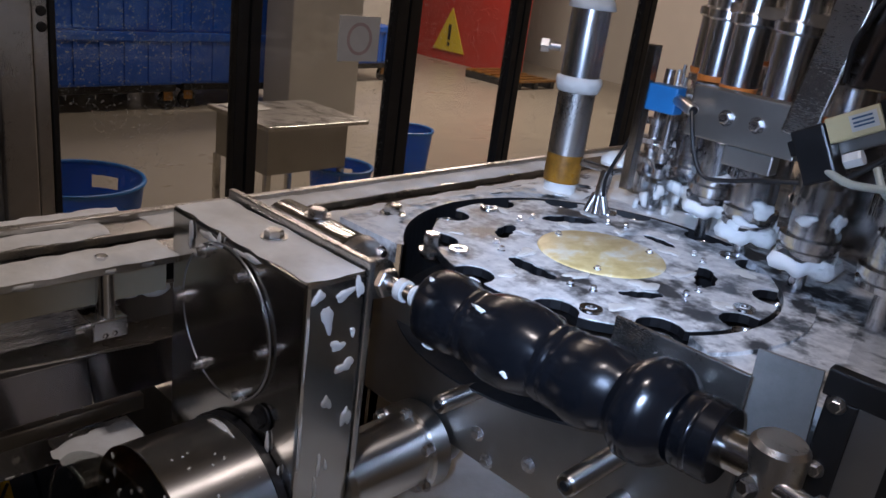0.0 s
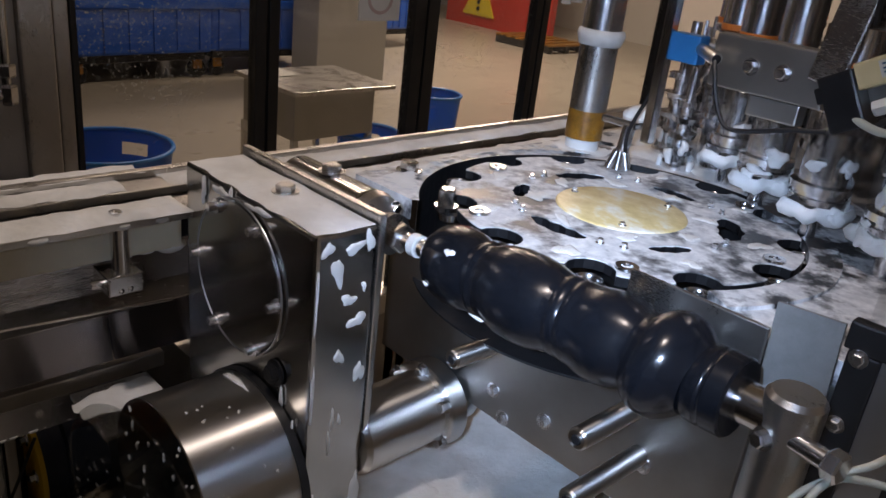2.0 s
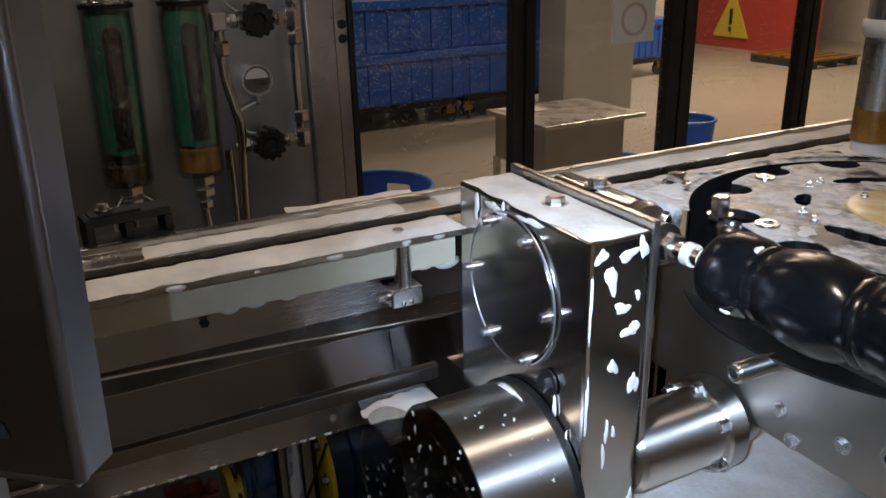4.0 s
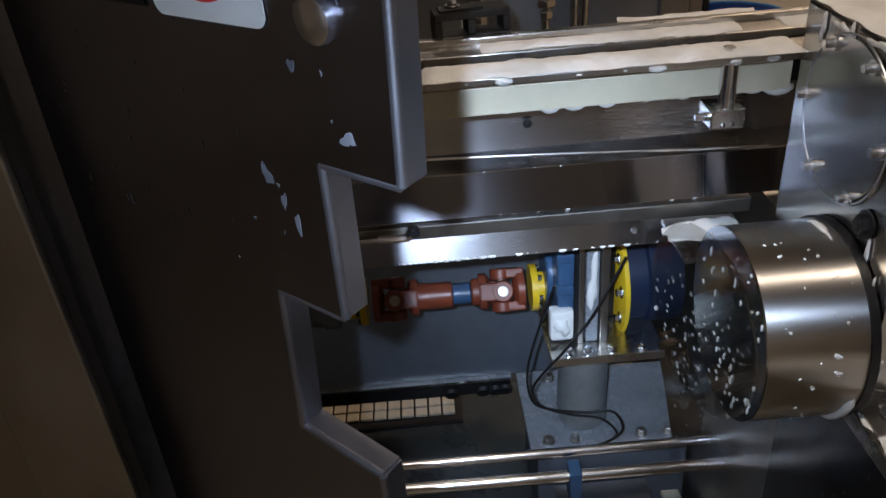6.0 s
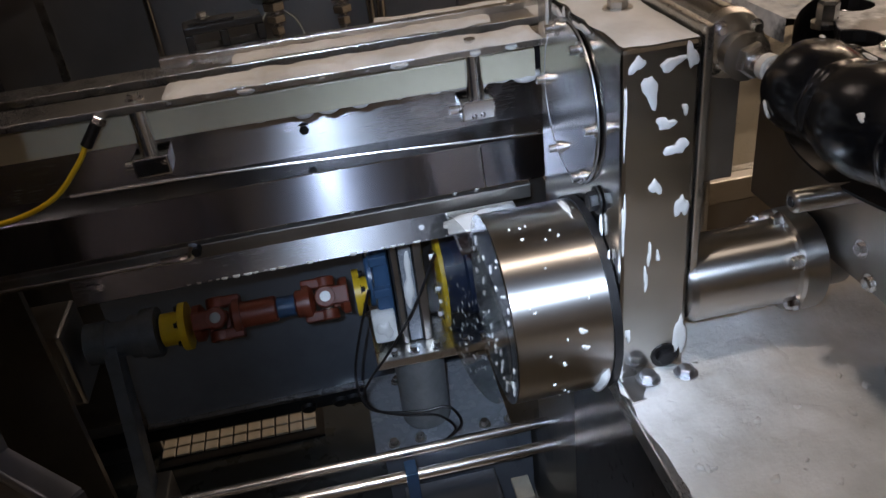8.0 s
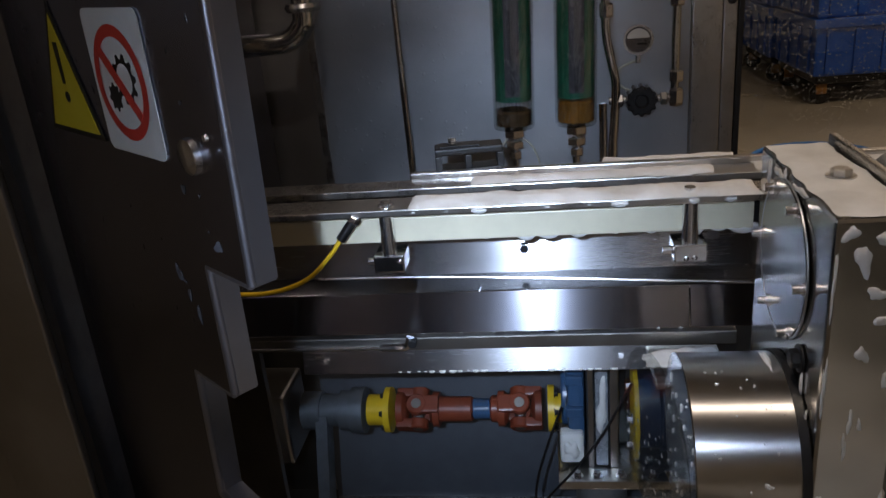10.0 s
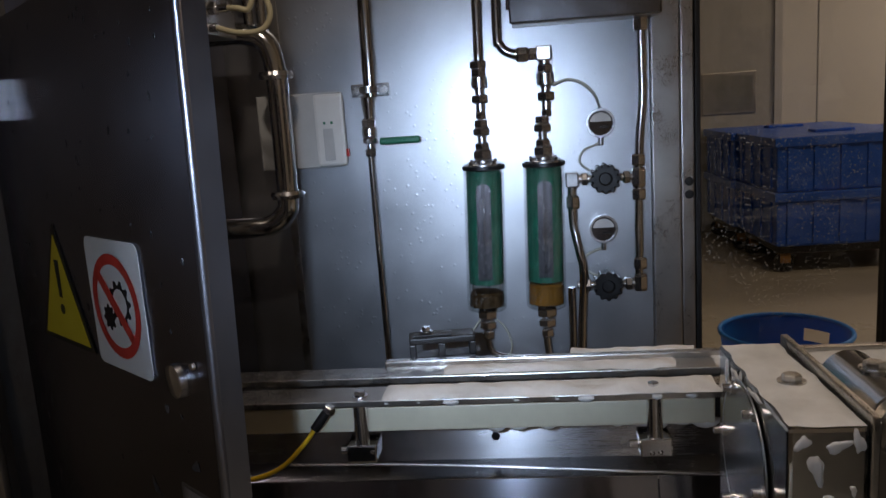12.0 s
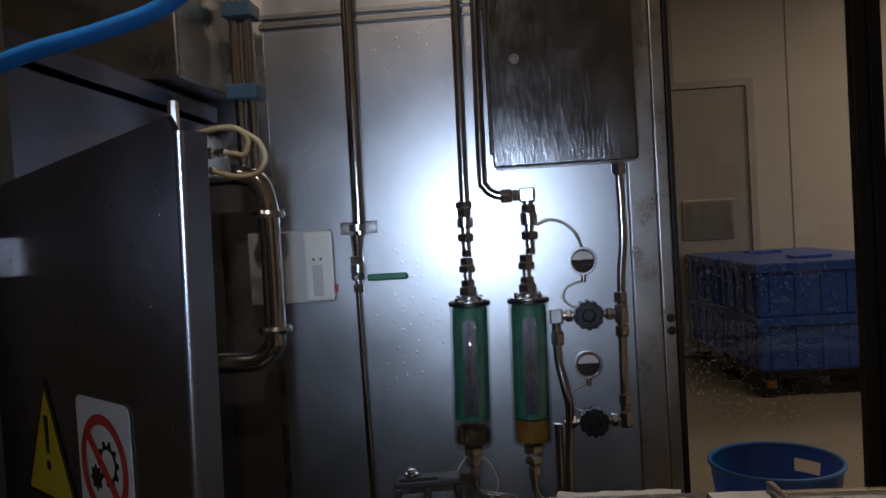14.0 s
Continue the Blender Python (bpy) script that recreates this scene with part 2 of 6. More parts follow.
DRIED = paint("dried_soap", (0.07, 0.07, 0.08), 0.5, 0.5, 60.0)
CREAM = paint("cream_cable", (0.62, 0.56, 0.36), 0.4, 0.15)
GREY_HOSE = paint("pale_hose", (0.42, 0.44, 0.38), 0.3, 0.15)
BEIGE = paint("beige_plastic", (0.55, 0.48, 0.28), 0.4, 0.1)
GLASS = glass("clear_housing", (0.93, 0.98, 0.96))
CLEAR = clear_plastic("clear_plastic", (0.95, 0.96, 0.97))
PANE = pane_material()
WET_CLEAR = pane_material("wet_clear_plastic", 150.0, 0.40, 0.40, 0.14)
DISC_CLEAR = pane_material("spotted_clear_disc", 60.0, 0.52, 0.6, 0.16)
FLOOR = paint("epoxy_floor", (0.42, 0.38, 0.31), 0.32, 0.22, 1.3)
WALL = paint("cold_room_panel", (0.58, 0.56, 0.51), 0.45, 0.1, 1.2)
WALL_RED = paint("red_wall_paint", (0.50, 0.045, 0.03), 0.45, 0.15, 3.0)
CEILING = paint("ceiling_panel", (0.55, 0.54, 0.50), 0.6, 0.1, 1.0)
DOOR_GREY = paint("grey_door", (0.36, 0.35, 0.32), 0.4, 0.15)
CONCRETE = paint("column_paint", (0.46, 0.45, 0.43), 0.55, 0.2, 2.0)
TORCH_CORE = glow("torch_core", (0.55, 0.75, 1.0), 23000.0)
TORCH_RIM = glow("torch_rim", (0.55, 0.75, 1.0), 8500.0)

# ---- mesh helpers ----


def V(*p):
    return Vector(p)


def box(bm, x0, x1, y0, y1, z0, z1, bevel=0.0, m=None):
    vs = [bm.verts.new((x, y, z)) for x in (x0, x1) for y in (y0, y1) for z in (z0, z1)]
    fs = [bm.faces.new([vs[i] for i in q]) for q in ((0, 1, 3, 2), (4, 6, 7, 5), (0, 4, 5, 1), (2, 3, 7, 6), (0, 2, 6, 4), (1, 5, 7, 3))]
    if bevel:
        es = list({e for f in fs for e in f.edges})
        got = bmesh.ops.bevel(bm, geom=es, offset=bevel, segments=2, profile=0.6, affect="EDGES")
        vs = list({v for f in got["faces"] for v in f.verts} | {v for v in vs if v.is_valid})
    if m is not None:
        for v in vs:
            v.co = m @ v.co
    return bm


def basis(way):
    w = Vector(way).normalized()
    a = w.cross(Vector((0, 0, 1)))
    if a.length < 0.1:
        a = w.cross(Vector((0, 1, 0)))
    a.normalize()
    return w, a, w.cross(a)


def lathe(bm, start, way, profile, seg=28, smooth=True):
    """profile: rows of (distance along the axis, radius)."""
    w, a, b = basis(way)
    s = Vector(start)
    rings = []
    for h, r in profile:
        if r <= 1e-5:
            rings.append([bm.verts.new(s + w * h)])
        else:
            rings.append([bm.verts.new(s + w * h + (a * math.cos(k * math.tau / seg) + b * math.sin(k * math.tau / seg)) * r) for k in range(seg)])
    for p, q in zip(rings, rings[1:]):
        for k in range(seg):
            j = (k + 1) % seg
            if len(p) == 1 and len(q) > 1:
                f = bm.faces.new((p[0], q[j], q[k]))
            elif len(q) == 1 and len(p) > 1:
                f = bm.faces.new((p[k], p[j], q[0]))
            elif len(p) > 1:
                f = bm.faces.new((p[k], p[j], q[j], q[k]))
            else:
                continue
            f.smooth = smooth
    return bm


def rod(bm, p0, p1, r, seg=16, edge=0.0):
    """A capped cylinder with softened ends."""
    p0, p1 = Vector(p0), Vector(p1)
    n = (p1 - p0).length
    e = edge or min(r * 0.12, n * 0.2)
    return lathe(bm, p0, p1 - p0, [(0, 0), (0, r - e), (e, r), (n - e, r), (n, r - e), (n, 0)], seg)


def tube(bm, points, r, seg=10, steps=6):
    """A round pipe or cable along a smooth line through the points."""
    pts = [Vector(p) for p in points]
    line = []
    for i in range(len(pts) - 1):
        a, b = pts[max(i - 1, 0)], pts[i]
        c, d = pts[i + 1], pts[min(i + 2, len(pts) - 1)]
        for k in range(steps):
            u = k / steps
            line.append(0.5 * (2 * b + (c - a) * u + (2 * a - 5 * b + 4 * c - d) * u * u + (3 * b - a - 3 * c + d) * u ** 3))
    line.append(pts[-1])
    rings = []
    up = None
    for i, p in enumerate(line):
        w = (line[min(i + 1, len(line) - 1)] - line[max(i - 1, 0)]).normalized()
        if up is None:
            _, up, _ = basis(w)
        up = (up - w * up.dot(w)).normalized()
        side = w.cross(up)
        rings.append([bm.verts.new(p + (up * math.cos(k * math.tau / seg) + side * math.sin(k * math.tau / seg)) * r) for k in range(seg)])
    for p, q in zip(rings, rings[1:]):
        for k in range(seg):
            bm.faces.new((p[k], p[(k + 1) % seg], q[(k + 1) % seg], q[k])).smooth = True
    bm.faces.new(rings[0][::-1])
    bm.faces.new(rings[-1])
    return bm


def prism(bm, outline, lay, depth):
    """An outline of (u, v), laid out by lay(u, v, w), w from 0 to depth."""
    a = [bm.verts.new(lay(u, v, 0)) for u, v in outline]
    b = [bm.verts.new(lay(u, v, depth)) for u, v in outline]
    bm.faces.new(a)
    bm.faces.new(b[::-1])
    for i in range(len(a)):
        j = (i + 1) % len(a)
        bm.faces.new((a[i], b[i], b[j], a[j]))
    return bm


def hexbolt(bm, at, way, r=0.009, h=0.007, washer=True):
    w = Vector(way).normalized()
    p = Vector(at)
    if washer:
        lathe(bm, p, w, [(0, r * 1.45), (h * 0.25, r * 1.45), (h * 0.25, 0)], 14, False)
    lathe(bm, p + w * h * 0.25, w, [(0, r), (h * 0.85, r), (h, r * 0.82), (h, 0)], 6, False)
    return bm


def nut(bm, p0, p1, r):
    p0, p1 = Vector(p0), Vector(p1)
    n = (p1 - p0).length
    return lathe(bm, p0, p1 - p0, [(0, 0), (0, r * 0.88), (n * 0.15, r), (n * 0.85, r), (n, r * 0.88), (n, 0)], 6, False)


def splash(bm, lay, u0, v0, ru, rv, seed, thick=0.004, seg=18):
    """A thin, uneven patch of foam on a surface given by lay(u, v, w)."""
    rnd = random.Random(seed)
    ph = [rnd.uniform(0, 6.28) for _ in range(4)]
    rings = []
    for s, h in ((1.0, 0.0), (0.86, 0.75), (0.5, 1.0)):
        ring = []
        for k in range(seg):
            a = k * math.tau / seg
            g = 1 + 0.28 * math.sin(2 * a + ph[0]) + 0.2 * math.sin(3 * a + ph[1]) + 0.13 * math.sin(5 * a + ph[2])
            ring.append(bm.verts.new(lay(u0 + ru * g * s * math.cos(a), v0 + rv * g * s * math.sin(a), thick * h)))
        rings.append(ring)
    for p, q in zip(rings, rings[1:]):
        for k in range(seg):
            bm.faces.new((p[k], p[(k + 1) % seg], q[(k + 1) % seg], q[k])).smooth = True
    bm.faces.new(rings[-1]).smooth = True
    return bm


def blanket(bm, x0, x1, y0, y1, z, seed, thick=0.008, step=0.012, ragged=0.02, keep=None, soft=3.0):
    """A layer of foam with an uneven top and a torn edge."""
    nx, ny = max(2, int((x1 - x0) / step)), max(2, int((y1 - y0) / step))
    grid = {}
    for i in range(nx + 1):
        for j in range(ny + 1):
            x, y = x0 + (x1 - x0) * i / nx, y0 + (y1 - y0) * j / ny
            rim = min(i, nx - i, j, ny - j)
            q = Vector((x * 22 + seed, y * 22, seed * 1.7))
            h = thick * (0.55 + 0.45 * noise.noise(q) + 0.3 * noise.noise(q * 3.1))
            h *= min(1.0, rim / soft) ** 0.6
            if rim == 0:
                x += ragged * noise.noise(q * 1.3 + Vector((9, 0, 0)))
                y += ragged * noise.noise(q * 1.3 + Vector((0, 9, 0)))
            grid[i, j] = (x, y, z + max(h, 0.0005))
    made = {}
    for i in range(nx):
        for j in range(ny):
            mid = Vector(grid[i, j])
            if keep and not keep(mid.x, mid.y):
                continue
            quad = []
            for c in ((i, j), (i + 1, j), (i + 1, j + 1), (i, j + 1)):
                if c not in made:
                    made[c] = bm.verts.new(grid[c])
                quad.append(made[c])
            bm.faces.new(quad).smooth = True
    return bm


def drips(bm, y0, y1, x, z, seed, size=0.016, step=0.03):
    """Lobes of foam that hang from an edge along y."""
    rnd = random.Random(seed)
    y = y0
    while y < y1:
        w = size * rnd.uniform(0.5, 1.2)
        wide = rnd.uniform(1.2, 2.2)
        old = set(bm.verts)
        lathe(bm, (x, y, z + w * 0.3), (0, 0, -1), [(0, 0), (0.05 * w, w * 0.7), (w * 0.5, w * 0.75), (w * 0.9, w * 0.45), (w * 1.1, 0)], 12)
        for v in bm.verts:
            if v not in old:
                v.co.y = y + (v.co.y - y) * wide
                v.co.x = x + (v.co.x - x) * 0.6
        y += step * wide * rnd.uniform(0.6, 1.3)
    return bm


HOME = {}


def thing(name, at, label, category, group="", kind=""):
    ob = new(name)
    ob.location = at
    ob.empty_display_size = 0.05
    HOME[ob] = Vector(at)
    return tagged(ob, label, category, group, kind)


def mesh_of(name, bm, mat, shift):
    bmesh.ops.recalc_face_normals(bm, faces=bm.faces)
    if mat is not FOAM:
        for e in bm.edges:
            if e.calc_face_angle(0.0) > 0.66:
                e.smooth = False
    me = bpy.data.meshes.new(name)
    for v in bm.verts:
        v.co -= shift
    bm.to_mesh(me)
    bm.free()
    me.materials.append(mat)
    return me


def part(name, bm, mat, parent, label=""):
    """Links a bmesh, drawn in plan places, as one mesh under a thing or under a part."""
    ob = new(name, mesh_of(name, bm, mat, HOME[parent]))
    ob.parent = parent
    HOME[ob] = HOME[parent]
    return tagged(ob, label)


def solid(name, bm, mat, label, category, kind="", at=(0, 0, 0), group=""):
    """A thing that is one mesh."""
    ob = new(name, mesh_of(name, bm, mat, Vector(at)))
    ob.location = at
    HOME[ob] = Vector(at)
    return tagged(ob, label, category, group, kind)


def B():
    return bmesh.new()

# ---- the hall ----
FZ = -0.5
solid("floor", box(B(), -14, 3, -4, 16, FZ - 0.1, FZ), FLOOR, "beige epoxy hall floor, scuffed and wet", "floor", "structure")
solid("ceiling", box(B(), -14, 3, -4, 16, 4.6, 4.7), CEILING, "pale panelled hall ceiling", "ceiling", "structure")
wall_west = solid("wall_west", box(B(), -10.7, -10.4, -4, 9.6, FZ, 4.6), WALL, "pale cold-room panel wall", "wall", "structure")
for k in range(9):
    part("panel_seam", box(B(), -10.4, -10.39, -3.2 + 1.45 * k, -3.19 + 1.45 * k, FZ, 4.6), DOOR_GREY, wall_west)
solid("wall_east", box(B(), 2.6, 2.8, -4, 16, FZ, 4.6), WALL, "pale panel wall behind the machine", "wall", "structure")
solid("wall_south", box(B(), -14, 3, -4.2, -4, FZ, 4.6), WALL, "pale panel wall", "wall", "structure")
solid("wall_north", box(B(), -14, 3, 14.0, 14.2, FZ, 4.6), WALL, "pale painted wall", "wall", "structure")
solid("wall_far", box(B(), -14, -13.8, 9.6, 14, FZ, 4.6), WALL, "pale painted wall", "wall", "structure")
red = solid("red_wall", box(B(), -11.9, -9.25, 11.6, 11.75, FZ, 4.0), WALL_RED, "glossy red painted wall panel", "wall", "structure")
sign = thing("warning_sign", (-11.0, 11.58, 0.1), "yellow triangular warning sign on the red wall", "sign")
part("plate", prism(B(), [(-0.42, -0.4), (0.42, -0.4), (0, 0.42)], lambda u, v, w: V(-11.0 + u, 11.58 - w, 0.1 + v), 0.02), YELLOW_SIGN, sign)
part("mark", box(box(B(), -11.03, -10.97, 11.54, 11.556, -0.08, 0.2), -11.03, -10.97, 11.54, 11.556, -0.2, -0.13), BLACK, sign)

# freezer door in the far wall
fd = thing("door_1", (-10.38, 2.9, FZ), "grey sliding cold-room door, shut, with a small window", "door", kind="structure")
part("leaf", box(B(), -10.38, -10.33, 2.55, 3.5, FZ + 0.02, 2.98, 0.01), DOOR_GREY, fd)
for y in (2.46, 3.5):
    part("jamb", box(B(), -10.39, -10.30, y, y + 0.09, FZ, 2.99), CONCRETE, fd)
part("lintel", box(B(), -10.39, -10.30, 2.46, 3.59, 2.99, 3.08), CONCRETE, fd)
part("window_frame", box(B(), -10.33, -10.31, 2.62, 3.28, 1.03, 1.55, 0.01), STEEL_DARK, fd)
part("pane", box(B(), -10.312, -10.30, 2.67, 3.23, 1.08, 1.50), GLASS, fd)

col = solid("column", box(B(), -7.7, -7.2, 5.15, 6.1, FZ, 4.6, 0.02), CONCRETE, "pale painted square column", "column", "structure")


def bin_stack(x, y, turn, tiers=2, w=1.5, d=1.2):
    """Blue bulk bins, one on the other, on a wheeled frame."""
    b = thing("bulk_bin", (x, y, FZ), "stacked blue plastic bulk bins on a wheeled frame", "bin", "bulk bins")
    m = Matrix.Translation((x, y, 0)) @ Matrix.Rotation(radians(turn), 4, "Z")
    z = FZ + 0.28
    h = 0.54
    for k in range(tiers):
        bm = B()
        box(bm, -d / 2, d / 2, -w / 2, w / 2, z, z + h - 0.02, 0.03, m)
        part("body", bm, BLUE, b)
        part("rim", box(B(), -d / 2 - 0.03, d / 2 + 0.03, -w / 2 - 0.03, w / 2 + 0.03, z + h - 0.09, z + h, 0.012, m), BLUE, b)
        for j in range(6):
            yy = -w / 2 + 0.12 + j * (w - 0.24) / 5
            part("rib", box(B(), d / 2 - 0.005, d / 2 + 0.022, yy - 0.025, yy + 0.025, z + 0.03, z + h - 0.1, 0.006, m), BLUE, b)
        for j in range(4):
            xx = -d / 2 + 0.15 + j * (d - 0.3) / 3
            part("rib", box(B(), xx - 0.025, xx + 0.025, -w / 2 - 0.022, -w / 2 + 0.005, z + 0.03, z + h - 0.1, 0.006, m), BLUE, b)
        z += h
    part("handle", box(B(), -0.1, 0.1, -0.2, 0.2, z, z + 0.03, 0.01, m), BLUE, b)
    part("undercarriage", box(B(), -d / 2 + 0.05, d / 2 - 0.05, -w / 2 + 0.05, w / 2 - 0.05, FZ + 0.2, FZ + 0.29, 0.01, m), BLACK, b)
    for sx in (-1, 1):
        for sy in (-1, 1):
            c = m @ V(sx * (d / 2 - 0.12), sy * (w / 2 - 0.12), FZ + 0.1)
            wheel = part("wheel", rod(B(), c - V(0.03, 0, 0), c + V(0.03, 0, 0), 0.1, 18), RUBBER, b)
            part("fork", box(B(), -0.045, 0.045, -0.05, 0.05, 0, 0.14, 0.008, Matrix.Translation(c)), RUST, b)
    return b


bin_stack(-8.45, 3.50, 2)
bin_stack(-8.5, 5.05, -2)
bin_stack(-9.70, 3.42, 1)
bin_stack(-9.6, 8.0, 6, 1, 0.9, 0.9)
bin_stack(-10.0, 6.4, 3, 2)

pal = thing("pallet", (-8.9, 11.0, FZ), "dark wooden pallet on the hall floor", "pallet")
for k in range(3):
    part("bearer", box(B(), -9.5, -8.3, 10.5 + 0.45 * k, 10.6 + 0.45 * k, FZ, FZ + 0.12), BLACK, pal)
for k in range(6):
    part("board", box(B(), -9.5 + 0.22 * k, -9.36 + 0.22 * k, 10.5, 11.5, FZ + 0.12, FZ + 0.15), RUST, pal)


def bucket(x, y, r, top, name="tub"):
    b = thing(name, (x, y, FZ), "bright blue round plastic tub with hand holes", "tub", "blue tubs")
    z0 = FZ
    n, rows = 40, 6
    bm = B()
    ring = {}
    for j in range(rows + 1):
        u = j / rows
        rr = r * (0.84 + 0.16 * u)
        for k in range(n):
            a = k * math.tau / n
            ring[j, k] = bm.verts.new((x + rr * math.cos(a), y + rr * math.sin(a), z0 + (top - z0) * u))
    hole = {k for c in (14, 34) for k in (c - 1, c, c + 1)}
    for j in range(rows):
        for k in range(n):
            if j == rows - 2 and k in hole:
                continue
            bm.faces.new((ring[j, k], ring[j, (k + 1) % n], ring[j + 1, (k + 1) % n], ring[j + 1, k])).smooth = True
    bm.faces.new([ring[0, k] for k in range(n)])
    bmesh.ops.solidify(bm, geom=bm.faces[:], thickness=0.012)
    part("shell", bm, BLUE_BUCKET, b)
    part("rim", tube(B(), [(x + r * math.cos(a * math.tau / 24), y + r * math.sin(a * math.tau / 24), top) for a in range(25)], 0.014, 8, 2), BLUE_BUCKET, b)
    return b


bucket(-4.5, 1.79, 0.365, -0.045)
bucket(-4.3, 3.55, 0.22, -0.08)
bucket(-4.9, 4.75, 0.22, -0.02)

tab = thing("steel_table", (-4.44, 3.18, FZ), "stainless steel work table with a box under its top", "table")
TM = Matrix.Translation((-4.44, 3.18, 0)) @ Matrix.Rotation(radians(1), 4, "Z")
part("tabletop", box(B(), -0.35, 0.35, -0.41, 0.41, 0.262, 0.29, 0.006, TM), STEEL, tab)
part("cabinet", box(B(), -0.28, 0.31, -0.38, 0.26, -0.03, 0.262, 0.006, TM), STEEL_DARK, tab)
for sx in (-0.29, 0.29):
    for sy in (-0.36, 0.24):
        part("leg", box(B(), sx - 0.02, sx + 0.02, sy - 0.02, sy + 0.02, FZ, -0.03, 0.004, TM), STEEL, tab)
solid("paper_sheet", box(B(), -0.31, -0.08, -0.34, -0.08, 0.292, 0.295, 0, TM), WHITE, "white sheet lying on the steel table", "paper")

# ---- the machine's housing: back panel, window wall ----
PX = -2.0
back = thing("wall_panel", (PX, -0.3, FZ), "large dull stainless steel back panel, splashed and wet", "panel", kind="structure")
part("sheet", box(B(), PX - 0.03, PX, -0.36, 0.63, 0.3, 3.2), PANEL_STEEL, back)
part("sheet", box(B(), PX - 0.03, PX + 0.004, -1.9, -0.363, 0.3, 3.2), PANEL_STEEL, back)
part("seam_strip", box(B(), PX, PX + 0.006, -0.372, -0.352, 0.3, 3.2), STEEL, back)
for z in (2.03, 2.055):
    part("rail", box(B(), PX, PX + 0.012, -0.36, 0.27, z, z + 0.012), STEEL_DARK, back)
post = thing("corner_post", (PX, 0.69, FZ), "brushed stainless corner post with a black gasket", "post", kind="structure")
part("post", box(B(), PX - 0.06, PX + 0.02, 0.632, 0.705, FZ, 3.2, 0.004), STEEL_V, post)
part("post", box(B(), PX - 0.06, PX + 0.012, 0.708, 0.742, FZ, 3.2, 0.004), STEEL_V, post)
part("gasket", box(B(), PX - 0.06, PX + 0.016, 0.744, 0.758, FZ, 3.2, 0.003), BLACK, post)
for z in (1.13, 1.165, 2.10, 2.14):
    part("screw", lathe(B(), (PX + 0.012, 0.728, z), (1, 0, 0), [(0, 0.012), (0.006, 0.010), (0.008, 0)], 14), BLACK, post)


def window_post(y0, y1):
    p = thing("window_post", (PX, (y0 + y1) / 2, FZ), "black anodised window post", "post", "window posts", "structure")
    mid = (y0 + y1) / 2
    part("profile", box(B(), PX - 0.04, PX, y0, mid - 0.004, FZ, 3.2, 0.003), BLACK, p)
    part("profile", box(B(), PX - 0.04, PX, mid + 0.004, y1, FZ, 3.2, 0.003), BLACK_PLASTIC, p)
    part("groove", box(B(), PX - 0.04, PX - 0.01, mid - 0.004, mid + 0.004, FZ, 3.2), BLACK, p)


for y0, y1 in ((1.238, 1.314), (1.815, 1.922), (2.412, 2.49), (3.3, 3.4)):
    window_post(y0, y1)
for k, (y0, y1) in enumerate(((0.758, 1.238), (1.314, 1.815), (1.922, 2.412), (2.49, 3.3)), 1):
    pane = solid("window_%d" % k, box(B(), PX - 0.022, PX - 0.016, y0, y1, 0.1, 3.2), PANE, "clear guard pane with dried splashes", "window", "structure")
    pane.visible_shadow = False
win_sill = solid("sill", box(B(), PX - 0.06, PX + 0.03, 0.768, 3.4, 0.02, 0.1, 0.006), STEEL, "stainless window sill", "sill", "structure")
stk = thing("sticker", (PX - 0.012, 1.675, 1.121), "faded white square sticker on the window pane", "sticker")
part("sheet", box(B(), PX - 0.014, PX - 0.010, 1.594, 1.756, 1.052, 1.19, 0.002), WHITE, stk)
part("ring", lathe(B(), (PX - 0.0095, 1.675, 1.121), (1, 0, 0), [(0, 0.04), (0.001, 0.04), (0.001, 0.05), (0, 0.05)], 30), paint("faded_pink", (0.62, 0.48, 0.46), 0.5), stk)
solid("lower_wall", box(B(), PX - 0.03, PX, 0.63, 3.4, FZ, 0.02), STEEL_DARK, "dull steel skirting under the windows", "wall", "structure")
# out of view: added to hold lamp light off and darken the steel's reflections
solid("roof_canopy", box(B(), PX, 1.2, -1.9, 0.1, 3.2, 3.26), STEEL_DARK, "unseen dull steel canopy added to shade the machine", "canopy", "structure")

# ---- pipework on the panel ----
QX = -1.94


def fitting(bm, y, z0, steps, x=QX):
    """A stack of turned unions and nuts, upwards from z0."""
    for kind, h, r in steps:
        if kind == "n":
            nut(bm, (x, y, z0), (x, y, z0 + h), r)
        else:
            rod(bm, (x, y, z0), (x, y, z0 + h), r, 16)
        z0 += h
    return bm


